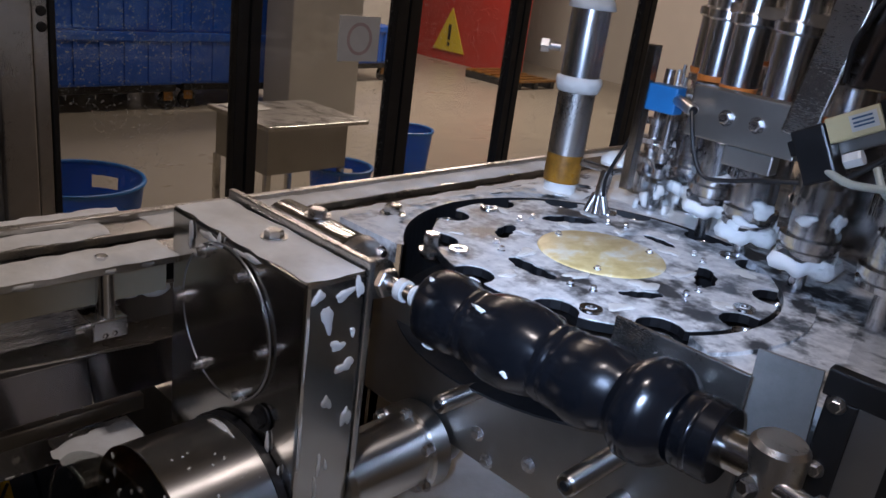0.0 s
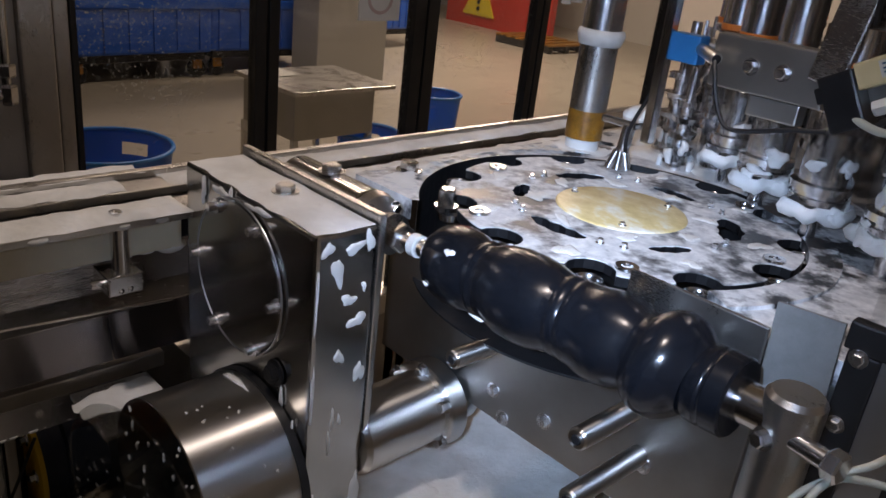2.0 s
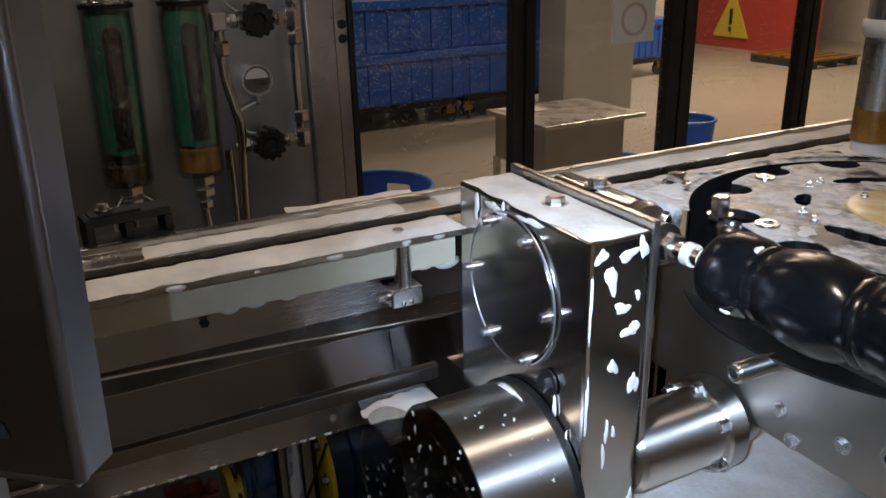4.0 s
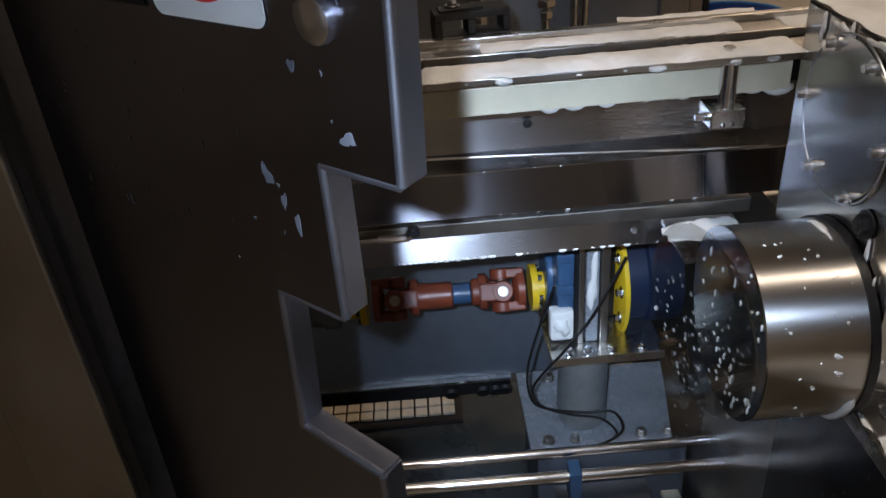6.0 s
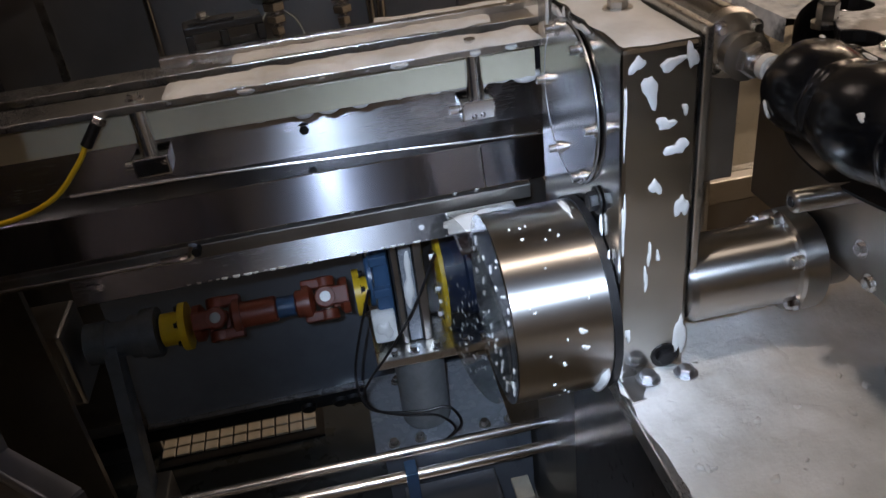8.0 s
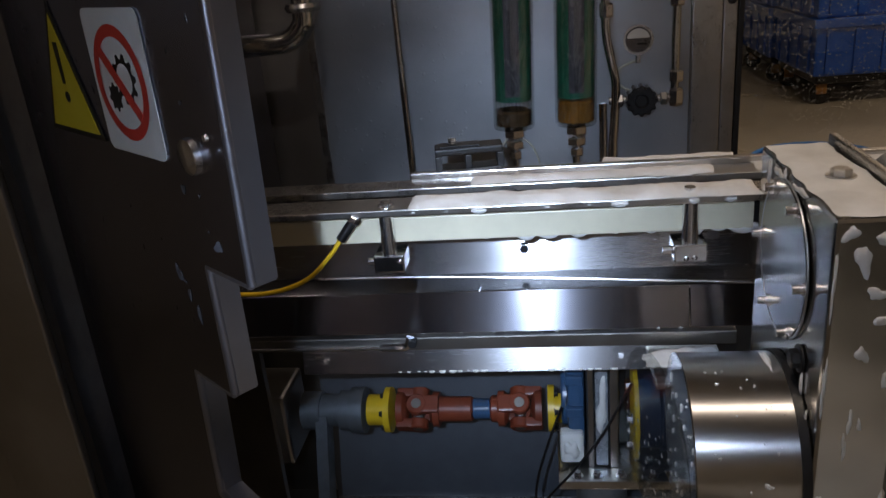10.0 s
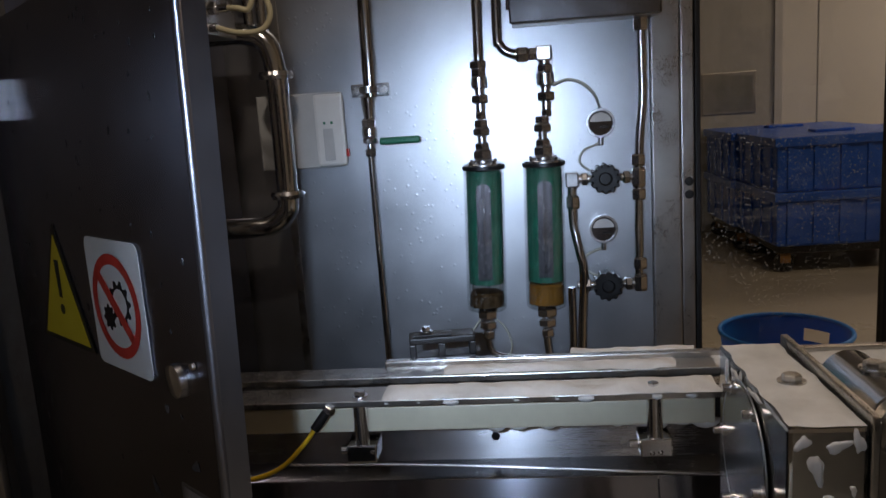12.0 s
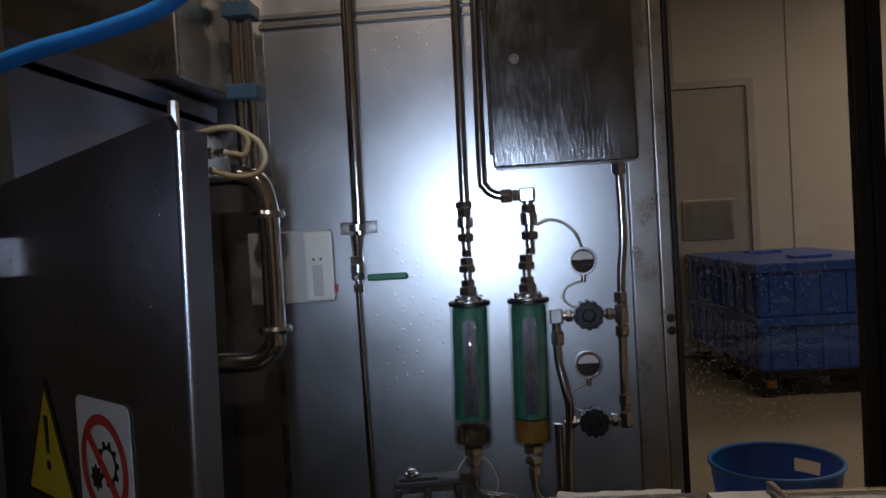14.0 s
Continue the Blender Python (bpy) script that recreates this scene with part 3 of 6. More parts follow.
def sight_filter(y, yb, body_label, silt, silt_paint):
    f = thing("sight_filter", (QX, y, 0.84), body_label, "filter", "sight filters")
    top, bot = 1.24, 0.85
    lean = (y - yb) / (top - bot)
    w = V(0, lean, 1)
    base = V(QX, yb, bot)
    L = (top - bot) * w.length
    part("housing", lathe(B(), base, w, [(0, 0.0), (0, 0.05), (0.006, 0.054), (L - 0.004, 0.054), (L, 0.051), (L, 0.048), (0.01, 0.048), (0.01, 0)], 32), WET_CLEAR, f, "clear plastic housing")
    f.children[-1].visible_shadow = False
    core = part("cartridge", lathe(B(), base + w * 0.075, w, [(0, 0), (0, 0.046), (L - 0.095, 0.046), (L - 0.085, 0.042), (L - 0.083, 0)], 28), GREEN_INNER, f, "green cartridge")
    part("slot", prism(B(), [(0.019 * math.cos(q * math.pi / 10), 1.18 + 0.019 * math.sin(q * math.pi / 10)) for q in range(11)] + [(-0.019, 0.94), (0.019, 0.94)],
                        lambda u, v_, d: V(QX + 0.0475 - d, yb + lean * (v_ - bot) + u, v_), 0.012), SLOT, core, "grey cartridge core")
    part("sediment", lathe(B(), base + w * 0.012, w, [(0, 0), (0, 0.046), (silt, 0.046), (silt + 0.006, 0.04), (silt + 0.006, 0)], 28), silt_paint, f, "amber sediment")
    part("cap", lathe(B(), (QX, y, top), (0, 0, 1), [(-0.006, 0.05), (-0.006, 0.056), (0.003, 0.056), (0.003, 0)], 32), BLACK_PLASTIC, f)
    part("cap_plate", lathe(B(), (QX, y, top + 0.003), (0, 0, 1), [(0, 0.052), (0.005, 0.052), (0.007, 0.048), (0.007, 0)], 32), CHROME, f)
    for k in range(4):
        a = radians(45 + 90 * k)
        part("cap_bolt", hexbolt(B(), (QX + 0.044 * math.cos(a), y + 0.044 * math.sin(a), top + 0.008), (0, 0, 1), 0.006, 0.008, False), CHROME, f)
    part("union", fitting(B(), y, top + 0.008, [("r", .012, .03), ("n", .025, .026), ("n", .018, .02), ("r", .02, .011), ("n", .02, .024), ("n", .02, .019)]), CHROME, f)
    part("drain", fitting(B(), yb, bot - 0.085, [("n", .022, .017), ("r", .008, .011), ("n", .022, .025), ("r", .006, .016), ("n", .027, .028)]), CHROME, f)
    return f


sight_filter(0.184, 0.173, "green cartridge filter in a clear housing on the panel", 0.032, SILT)
sight_filter(0.343, 0.335, "green cartridge filter with amber sediment in a clear housing", 0.050, RUST)


def pipe(name, points, r, mat, label, steps=6):
    return solid(name, tube(B(), points, r, 12, steps), mat, label, "pipe", at=points[0])


# feed pipes to the filters
p1 = thing("feed_pipe", (QX, 0.19, 1.36), "upright stainless feed pipe with unions", "pipe")
part("pipe", rod(B(), (QX, 0.187, 1.5), (QX, 0.203, 3.1), 0.0125, 14), STEEL_BRIGHT, p1)
part("valve", fitting(B(), 0.185, 1.366, [("n", .018, .014), ("r", .022, .012), ("n", .022, .024), ("r", .016, .012), ("r", .03, .021), ("n", .02, .02), ("n", .02, .024)]), CHROME, p1)
p2 = thing("feed_pipe", (QX, 0.35, 1.36), "bent stainless feed pipe with an elbow union", "pipe")
part("pipe", tube(B(), [(QX, 0.252, 3.1), (QX, 0.247, 2.2), (QX, 0.238, 1.62), (QX, 0.245, 1.55), (QX, 0.272, 1.527), (QX, 0.30, 1.524)], 0.0125, 12), STEEL_BRIGHT, p2)
part("elbow", box(nut(nut(B(), (QX, 0.285, 1.522), (QX, 0.315, 1.522), 0.021), (QX, 0.318, 1.522), (QX, 0.335, 1.522), 0.017), QX - 0.016, QX + 0.016, 0.335, 0.375, 1.503, 1.541, 0.004), CHROME, p2)
part("valve", fitting(B(), 0.356, 1.362, [("n", .018, .014), ("r", .022, .012), ("n", .022, .024), ("r", .016, .012), ("r", .034, .022), ("n", .02, .02), ("r", .02, .014)]), CHROME, p2)

# water pipe with the green ball valve
wp = thing("water_pipe", (QX, -0.11, 1.3), "upright stainless pipe with a green-handled ball valve", "pipe")
part("pipe", rod(B(), (QX, -0.103, 1.44), (QX, -0.09, 3.1), 0.0185, 16), STEEL_BRIGHT, wp)
part("bracket", box(B(), PX, PX + 0.008, -0.166, -0.060, 1.443, 1.478, 0.003), CHROME, wp)
for y in (-0.15, -0.075):
    part("bracket_bolt", hexbolt(B(), (PX + 0.008, y, 1.461), (1, 0, 0), 0.007, 0.006), STEEL, wp)
part("clip", lathe(B(), (QX, -0.108, 1.452), (0, 0, 1), [(0, 0.019), (0, 0.024), (0.018, 0.024), (0.018, 0.019)], 18), STEEL, wp)
part("reducer", lathe(B(), (QX, -0.112, 1.37), (0, 0, 1), [(0, 0.012), (0.02, 0.014), (0.07, 0.0185), (0.075, 0)], 16), STEEL_BRIGHT, wp)
valve = part("valve_body", fitting(B(), -0.114, 1.285, [("n", .022, .016), ("r", .012, .011), ("n", .018, .02), ("r", .026, .021), ("n", .022, .02)]), CHROME, wp)
part("handle", box(B(), QX + 0.018, QX + 0.03, -0.085, 0.023, 1.316, 1.334, 0.005), GREEN, valve, "green lever sleeve")
part("stem", rod(B(), (QX, -0.114, 1.326), (QX + 0.03, -0.114, 1.326), 0.008, 12), CHROME, valve)
part("thin_pipe", tube(B(), [(QX, -0.116, 1.29), (QX, -0.114, 1.0), (QX, -0.110, 0.5)], 0.0085, 10), STEEL_BRIGHT, wp)

# switch box
sb = thing("switch_box", (PX, -0.31, 1.27), "pale grey plastic switch box on the panel", "box")
part("body", box(B(), PX, PX + 0.055, -0.418, -0.193, 1.262, 1.462, 0.004), GREY_BOX, sb)
part("cover", box(B(), PX + 0.056, PX + 0.075, -0.258, -0.178, 1.267, 1.457, 0.008), WHITE, sb)
part("panel", box(B(), PX + 0.076, PX + 0.079, -0.236, -0.208, 1.282, 1.367, 0.002), GREY_BOX, sb)
for y in (-0.234, -0.214):
    part("led", box(B(), PX + 0.0755, PX + 0.078, y, y + 0.006, 1.378, 1.385), GREEN, sb)
part("button", box(B(), PX + 0.06, PX + 0.075, -0.178, -0.172, 1.29, 1.31), RED, sb)

# pressure gauges, regulator knobs and the pipe runs beside the filters
for gz in (1.334, 1.05):
    g = thing("pressure_gauge", (PX, 0.498, gz), "small round pressure gauge with a clear lens", "gauge", "pressure gauges")
    part("case", lathe(B(), (PX, 0.498, gz), (1, 0, 0), [(0, 0), (0, 0.036), (0.022, 0.038), (0.03, 0.038), (0.03, 0.033), (0.024, 0.033), (0.024, 0)], 30), CHROME, g)
    part("dial", lathe(B(), (PX + 0.0245, 0.498, gz), (1, 0, 0), [(0, 0.032), (0.001, 0.032), (0.001, 0)], 30), BEAM, g, "clear dial")
    part("dial_label", prism(B(), [(0.028 * math.cos(q * math.pi / 10), 0.004 + 0.024 * math.sin(q * math.pi / 10)) for q in range(11)], lambda u, v, w: V(PX + 0.026 + w, 0.498 + u, gz + v), 0.0006), GREY_BOX, g, "pale half label")
    part("needle", box(B(), PX + 0.027, PX + 0.028, 0.496, 0.520, gz - 0.012, gz - 0.009), BLACK, g)
    part("stem", rod(B(), (PX + 0.015, 0.498, gz - 0.06), (PX + 0.015, 0.498, gz - 0.036), 0.008, 10), CHROME, g)
    part("capillary", tube(B(), [(PX + 0.015, 0.49, gz - 0.055), (PX + 0.03, 0.45, gz - 0.07), (PX + 0.035, 0.44, gz - 0.10), (PX + 0.03, 0.47, gz - 0.125), (QX, 0.495, gz - 0.12)], 0.0035, 8), GREY_HOSE, g)
for kz in (1.192, 0.905):
    k = thing("regulator", (QX, 0.50, kz), "black knobbed pressure regulator with steel unions", "regulator", "regulators")
    bm = B()
    lathe(bm, (QX - 0.02, 0.50, kz), (1, 0, 0), [(0, 0), (0, 0.029), (0.012, 0.034), (0.046, 0.036), (0.052, 0.031), (0.052, 0.018), (0.046, 0.014), (0.046, 0)], 24)
    part("knob", bm, BLACK_PLASTIC, k)
    for j in range(12):
        aa = j * math.tau / 12
        part("ridge", rod(B(), (QX - 0.012, 0.50 + 0.034 * math.cos(aa), kz + 0.034 * math.sin(aa)), (QX + 0.032, 0.50 + 0.034 * math.cos(aa), kz + 0.034 * math.sin(aa)), 0.006, 8), BLACK_PLASTIC, k)
    part("union", nut(rod(B(), (QX, 0.54, kz), (QX, 0.59, kz), 0.011, 12), (QX, 0.548, kz), (QX, 0.566, kz), 0.018), CHROME, k)
    part("union", nut(rod(B(), (QX, 0.42, kz), (QX, 0.465, kz), 0.011, 12), (QX, 0.44, kz), (QX, 0.456, kz), 0.018), CHROME, k)
riser = thing("riser_pipe", (QX, 0.585, 0.9), "thin stainless riser pipe with compression tees", "pipe")
part("pipe", tube(B(), [(QX, 0.60, 1.6), (QX, 0.602, 1.4), (QX, 0.59, 1.25), (QX, 0.584, 0.9)], 0.011, 12), STEEL_BRIGHT, riser)
for z, h in ((1.56, .04), (1.22, .03), (1.165, .05), (1.13, .03), (0.945, .03), (0.885, .045)):
    part("nut", nut(B(), (QX, 0.587 + 0.012 * (z > 1.4), z), (QX, 0.587 + 0.012 * (z > 1.4), z + h), 0.019), CHROME, riser)
s1 = thing("branch_pipe", (QX, 0.418, 0.7), "bent stainless branch pipe beside the filter", "pipe")
part("pipe", tube(B(), [(QX, 0.415, 1.20), (QX, 0.415, 1.08), (QX + .01, 0.428, 1.0), (QX + .01, 0.437, 0.94), (QX, 0.43, 0.80), (QX, 0.425, 0.66)], 0.0115, 12), STEEL_BRIGHT, s1)
part("nut", nut(B(), (QX, 0.415, 1.115), (QX, 0.415, 1.15), 0.019), CHROME, s1)
part("tee", box(B(), QX - 0.016, QX + 0.016, 0.398, 0.432, 1.172, 1.212, 0.004), CHROME, s1)
part("bend", tube(B(), [(QX, 0.332, 0.77), (QX, 0.338, 0.715), (QX, 0.36, 0.692), (QX, 0.385, 0.695), (QX, 0.402, 0.72), (QX, 0.404, 0.80), (QX, 0.405, 0.9)], 0.0105, 12), STEEL_BRIGHT, s1)
d1 = pipe("drain_hose", [(QX, 0.172, 0.78), (QX, 0.175, 0.735), (QX, 0.2, 0.715), (QX, 0.26, 0.705), (QX, 0.3, 0.69)], 0.009, STEEL_BRIGHT, "thin bent drain pipe under the filter")
pipe("clear_loop", [(QX, 0.16, 0.83), (QX + .03, 0.125, 0.78), (QX + .03, 0.14, 0.72), (QX + .03, 0.19, 0.70), (QX + .03, 0.235, 0.74), (QX + .02, 0.22, 0.80), (QX, 0.18, 0.83)], 0.0025, GREY_HOSE, "thin clear hose in a loose loop", 8)
pipe("clear_hose", [(QX, 0.375, 1.44), (QX, 0.41, 1.452), (QX, 0.45, 1.44), (QX, 0.48, 1.41), (PX + 0.02, 0.497, 1.372)], 0.004, GREY_HOSE, "pale thin hose to the pressure gauge")

# cabinet at the top of the panel
cab = thing("wall_cabinet", (PX, 0.46, 1.6), "flat brushed steel cabinet, shut, running with water", "cabinet")
part("body", box(B(), PX, PX + 0.10, 0.278, 0.642, 1.594, 2.9, 0.004), STEEL_V, cab)
part("door", box(B(), PX + 0.102, PX + 0.118, 0.272, 0.645, 1.596, 2.88, 0.004), STREAKED, cab)
lk = part("lock", lathe(B(), (PX + 0.118, 0.340, 1.872), (1, 0, 0), [(0, 0), (0, 0.014), (0.008, 0.013), (0.008, 0.009), (0.004, 0.008), (0.004, 0)], 20), CHROME, cab)
part("hinge", rod(B(), (PX + 0.11, 0.269, 1.63), (PX + 0.11, 0.269, 2.85), 0.005, 8), CHROME, cab)

# large bent drain pipe, cable clamps and riser left of the switch box
bp = thing("drain_pipe", (-1.85, -0.33, 1.1), "large polished steel pipe with two bends and ring unions", "pipe")
part("pipe", tube(B(), [(-1.85, -0.50, 1.62), (-1.85, -0.41, 1.62), (-1.85, -0.352, 1.60), (-1.85, -0.33, 1.55), (-1.85, -0.325, 1.45), (-1.85, -0.328, 1.2), (-1.85, -0.336, 1.16), (-1.85, -0.37, 1.13), (-1.85, -0.43, 1.122), (-1.85, -0.62, 1.12)], 0.028, 18), STEEL_BRIGHT, bp)
for z in (1.50, 1.195):
    part("ring_union", lathe(B(), (-1.85, -0.327, z), (0, 0, 1), [(0, 0.027), (0, 0.042), (0.01, 0.046), (0.02, 0.042), (0.02, 0.027)], 24), CHROME, bp)
cr = thing("cable_riser", (-1.86, -0.43, 1.6), "upright steel conduit held by blue nylon clamps", "conduit")
for y in (-0.385, -0.352):
    part("conduit", rod(B(), (-1.86, y, 1.6), (-1.86, y, 3.1), 0.0135, 12), STEEL_BRIGHT, cr)
for z in (1.814, 2.026):
    part("clamp", box(B(), -1.90, -1.82, -0.407, -0.328, z, z + 0.038, 0.004), BLUE_CLAMP, cr)
mc = thing("valve_block", (-1.72, -0.62, 0.9), "steel valve block with stacked cylinders behind the door", "valve")
part("column", lathe(B(), (-1.72, -0.56, 0.7), (0, 0, 1), [(0, 0), (0, 0.09), (0.45, 0.09), (0.45, 0.07), (0.52, 0.07), (0.52, 0.10), (0.72, 0.10), (0.72, 0.08), (0.95, 0.08), (0.96, 0)], 28), STEEL_DARK, mc)
part("plate", box(B(), -1.80, -1.60, -0.50, -0.40, 1.60, 1.70, 0.006), STEEL, mc)
for z, y in ((1.655, -0.41), (1.615, -0.44)):
    part("gland", nut(rod(B(), (-1.62, y, z), (-1.62, y + 0.06, z), 0.010, 12), (-1.62, y + .01, z), (-1.62, y + .035, z), 0.016), CHROME, mc)
for k, pts in enumerate(([(-1.62, -0.355, 1.655), (-1.6, -0.322, 1.649), (-1.6, -0.298, 1.646), (-1.6, -0.287, 1.679), (-1.6, -0.312, 1.707), (-1.6, -0.358, 1.710), (-1.62, -0.43, 1.70)],
                         [(-1.62, -0.385, 1.615), (-1.6, -0.326, 1.597), (-1.6, -0.272, 1.600), (-1.6, -0.250, 1.631), (-1.6, -0.261, 1.671), (-1.6, -0.30, 1.70)])):
    pipe("cable_loop", pts, 0.0065, CREAM, "cream coloured cable loop at the valve block", 8)
hood = thing("machine_hood", (-1.5, -0.6, 1.0), "dull steel machine wall with a folded top edge", "hood")
part("side_wall", box(B(), -1.97, -0.86, -0.54, -0.50, 0.66, 1.765, 0.003), DOOR_STEEL, hood)
part("top_fold", prism(B(), [(-0.545, 1.765), (-0.485, 1.775), (-0.485, 1.815), (-0.545, 1.825)], lambda u, v, w: V(-0.86 - w, u, v), 1.10), DOOR_STEEL, hood)
part("roof", box(B(), -1.97, -0.86, -1.6, -0.545, 1.80, 1.825, 0.003), STEEL, hood)
part("upper_box", box(B(), -1.95, -1.58, -1.3, -0.43, 1.83, 2.75, 0.006), STEEL_V, hood)
pipe("blue_hose", [(-0.83, -0.62, 1.62), (-0.82, -0.45, 1.675), (-0.80, -0.331, 1.71), (-0.80, -0.212, 1.735), (-0.80, -0.119, 1.765), (-0.80, -0.04, 1.84), (-0.80, 0.0, 2.0), (-0.80, 0.01, 2.5), (-0.80, 0.01, 3.2)], 0.012, BLUE_BUCKET, "blue rubber hose hanging across the hood")

# ---- conveyor ----
conv = thing("conveyor", (-1.2, 0.4, 0.5), "bottle conveyor with steel guide rails under white foam", "conveyor")
part("guide_rail", box(B(), -1.19, -1.12, -0.75, 2.2, 0.900, 0.912, 0.002), STEEL, conv)
part("guide_rail", box(B(), -1.29, -1.232, -0.75, 2.2, 0.900, 0.914, 0.002), STEEL, conv)
part("far_lip", box(B(), -1.31, -1.292, 0.0, 2.2, 0.86, 0.925, 0.003), STEEL, conv)
part("chain_bed", box(B(), -1.232, -1.19, -0.75, 2.2, 0.84, 0.872), BLACK_PLASTIC, conv)
for k in range(26):
    y = -0.5 + 0.062 * k
    if y < 1.1:
        part("chain_lobe", lathe(B(), (-1.212, y, 0.872), (0, 0, 1), [(0, 0.024), (0.02, 0.024), (0.026, 0.018), (0.026, 0)], 14), BLACK_PLASTIC, conv)
part("wear_strip", box(B(), -1.172, -1.150, -0.75, 0.595, 0.842, 0.888, 0.003), NYLON, conv, "ivory nylon wear strip")
for y in (-0.021, 0.49):
    post_ = part("support_post", rod(B(), (-1.135, y, 0.82), (-1.135, y, 0.905), 0.0135, 18), CHROME, conv)
    part("block", box(B(), -1.175, -1.118, y - 0.027, y + 0.027, 0.797, 0.829, 0.003), STEEL_DROPS, conv)
    part("set_screw", rod(B(), (-1.145, y - 0.043, 0.81), (-1.145, y - 0.027, 0.81), 0.007, 10), CHROME, conv)
    part("rail_bolt", hexbolt(B(), (-1.145, y, 0.912), (0, 0, 1), 0.010, 0.008), CHROME, conv)
tr = thing("drip_tray", (-1.3, 0.2, 0.6), "polished steel drip tray and side beams, wet", "tray")
def sloped(x0, z0, x1, z1, y0, y1, t=0.008):
    """A sheet that leans back from its lower edge (x1, z1) to its upper edge (x0, z0)."""
    return prism(B(), [(x1, z1), (x0, z0), (x0 - t, z0), (x1 - t, z1)], lambda u, v, w: V(u, y0 + w, v), y1 - y0)


part("back_sheet", sloped(-1.372, 0.868, -1.335, 0.692, -0.75, 1.0), EDGE, tr)
part("tray_floor", prism(B(), [(-1.345, 0.692), (-1.272, 0.678), (-1.272, 0.686), (-1.345, 0.698)], lambda u, v, w: V(u, -0.75 + w, v), 1.75), STEEL_DROPS, tr)
part("side_beam", sloped(-1.272, 0.684, -1.250, 0.607, -0.75, 0.515), BEAM, tr)
part("side_beam", sloped(-1.272, 0.684, -1.250, 0.607, 0.518, 1.0), BEAM, tr)
part("lower_beam", box(B(), -1.29, -1.238, -0.75, 0.60, 0.575, 0.604, 0.003), STEEL_DARK, tr)
part("edge_strip", sloped(-1.244, 0.596, -1.226, 0.531, -0.25, 0.56, 0.004), EDGE, tr)
part("guide_rod", tube(B(), [(-1.26, -0.2, 0.728), (-1.26, 0.1, 0.722), (-1.245, 0.62, 0.70)], 0.003, 8), CHROME, tr)
part("tray_screw", hexbolt(B(), (-1.349, 0.206, 0.742), (1, 0, 0), 0.009, 0.007), BLACK, tr)
for y in (-0.2, 0.385):
    part("screw", hexbolt(B(), (-1.237, y, 0.556), (0.9, 0, 0.4), 0.007, 0.006), CHROME, tr)
clip = thing("latch_clip", (-1.235, -0.045, 0.6), "small steel latch clip on the tray edge", "clip")
part("arm", tube(B(), [(-1.235, -0.085, 0.585), (-1.228, -0.05, 0.588), (-1.226, -0.03, 0.592), (-1.226, -0.022, 0.612)], 0.008, 8), CHROME, clip)
part("pin", rod(B(), (-1.236, -0.018, 0.60), (-1.216, -0.018, 0.60), 0.009, 10), BLACK, clip)
pipe("latch_wire", [(-1.235, -0.6, 0.585), (-1.235, -0.3, 0.584), (-1.232, -0.08, 0.586)], 0.004, CHROME, "thin steel latch wire along the tray")
bc = thing("clamp_block", (-1.33, 0.11, 0.91), "black moulded clamp block with oval cut-outs", "clamp")
CM = Matrix.Translation((-1.34, 0.11, 0.912)) @ Matrix.Rotation(radians(8), 4, "Z")
bm = B()
box(bm, -0.025, 0.025, -0.065, 0.065, 0.038, 0.052, 0.004, CM)
box(bm, -0.025, 0.025, -0.065, 0.065, 0.0, 0.012, 0.004, CM)
for y in (-0.065, -0.008, 0.053):
    box(bm, -0.025, 0.025, y, y + 0.013, 0.012, 0.038, 0.002, CM)
part("body", bm, BLACK, bc)
part("top_plate", box(B(), -0.012, 0.02, -0.055, 0.02, 0.052, 0.056, 0.001, CM), BLACK, bc)
part("bolt", hexbolt(B(), CM @ V(0, -0.03, 0.058), (0, 0, 1), 0.009, 0.008), CHROME, bc)
pr = thing("proximity_sensor", (-1.10, -0.09, 0.88), "black threaded sensor with a yellow cable under the rail", "sensor")
part("body", rod(B(), (-1.118, -0.075, 0.897), (-1.11, -0.10, 0.865), 0.0085, 14), BLACK_PLASTIC, pr)
part("collar", nut(B(), (-1.12, -0.07, 0.903), (-1.118, -0.076, 0.893), 0.011), CHROME, pr)
part("cable", tube(B(), [(-1.11, -0.10, 0.866), (-1.105, -0.12, 0.84), (-1.105, -0.17, 0.795), (-1.12, -0.25, 0.765), (-1.15, -0.36, 0.75), (-1.2, -0.6, 0.72)], 0.0042, 8), YELLOW, pr, "yellow cable")

# foam on the rails
fm = B()
blanket(fm, -1.192, -1.118, 0.02, 0.60, 0.912, 3, 0.014, 0.008, 0.008)
blanket(fm, -1.29, -1.235, 0.12, 0.55, 0.914, 7, 0.012, 0.008, 0.01)
blanket(fm, -1.30, -1.235, 0.62, 2.15, 0.914, 8, 0.012, 0.012, 0.012)
blanket(fm, -1.19, -1.12, 0.72, 1.6, 0.912, 9, 0.012, 0.012, 0.012)
blanket(fm, -1.34, -1.292, 0.36, 0.60, 0.922, 11, 0.006, 0.008, 0.014)
drips(fm, 0.03, 0.59, -1.122, 0.906, 4, 0.009, 0.05)
solid("rail_foam", fm, FOAM, "white cleaning foam lying on the guide rails", "foam", "stuff")
fm = B()
drips(fm, 0.15, 0.47, -1.158, 0.844, 14, 0.013, 0.034)
drips(fm, 0.50, 0.59, -1.158, 0.844, 15, 0.016, 0.03)
solid("strip_foam", fm, FOAM, "drips of foam under the nylon strip", "foam", "stuff")
fm = B()
drips(fm, -0.05, 0.55, -1.228, 0.533, 16, 0.0062, 0.012)
drips(fm, 0.0, 0.6, -1.252, 0.607, 17, 0.004, 0.03)
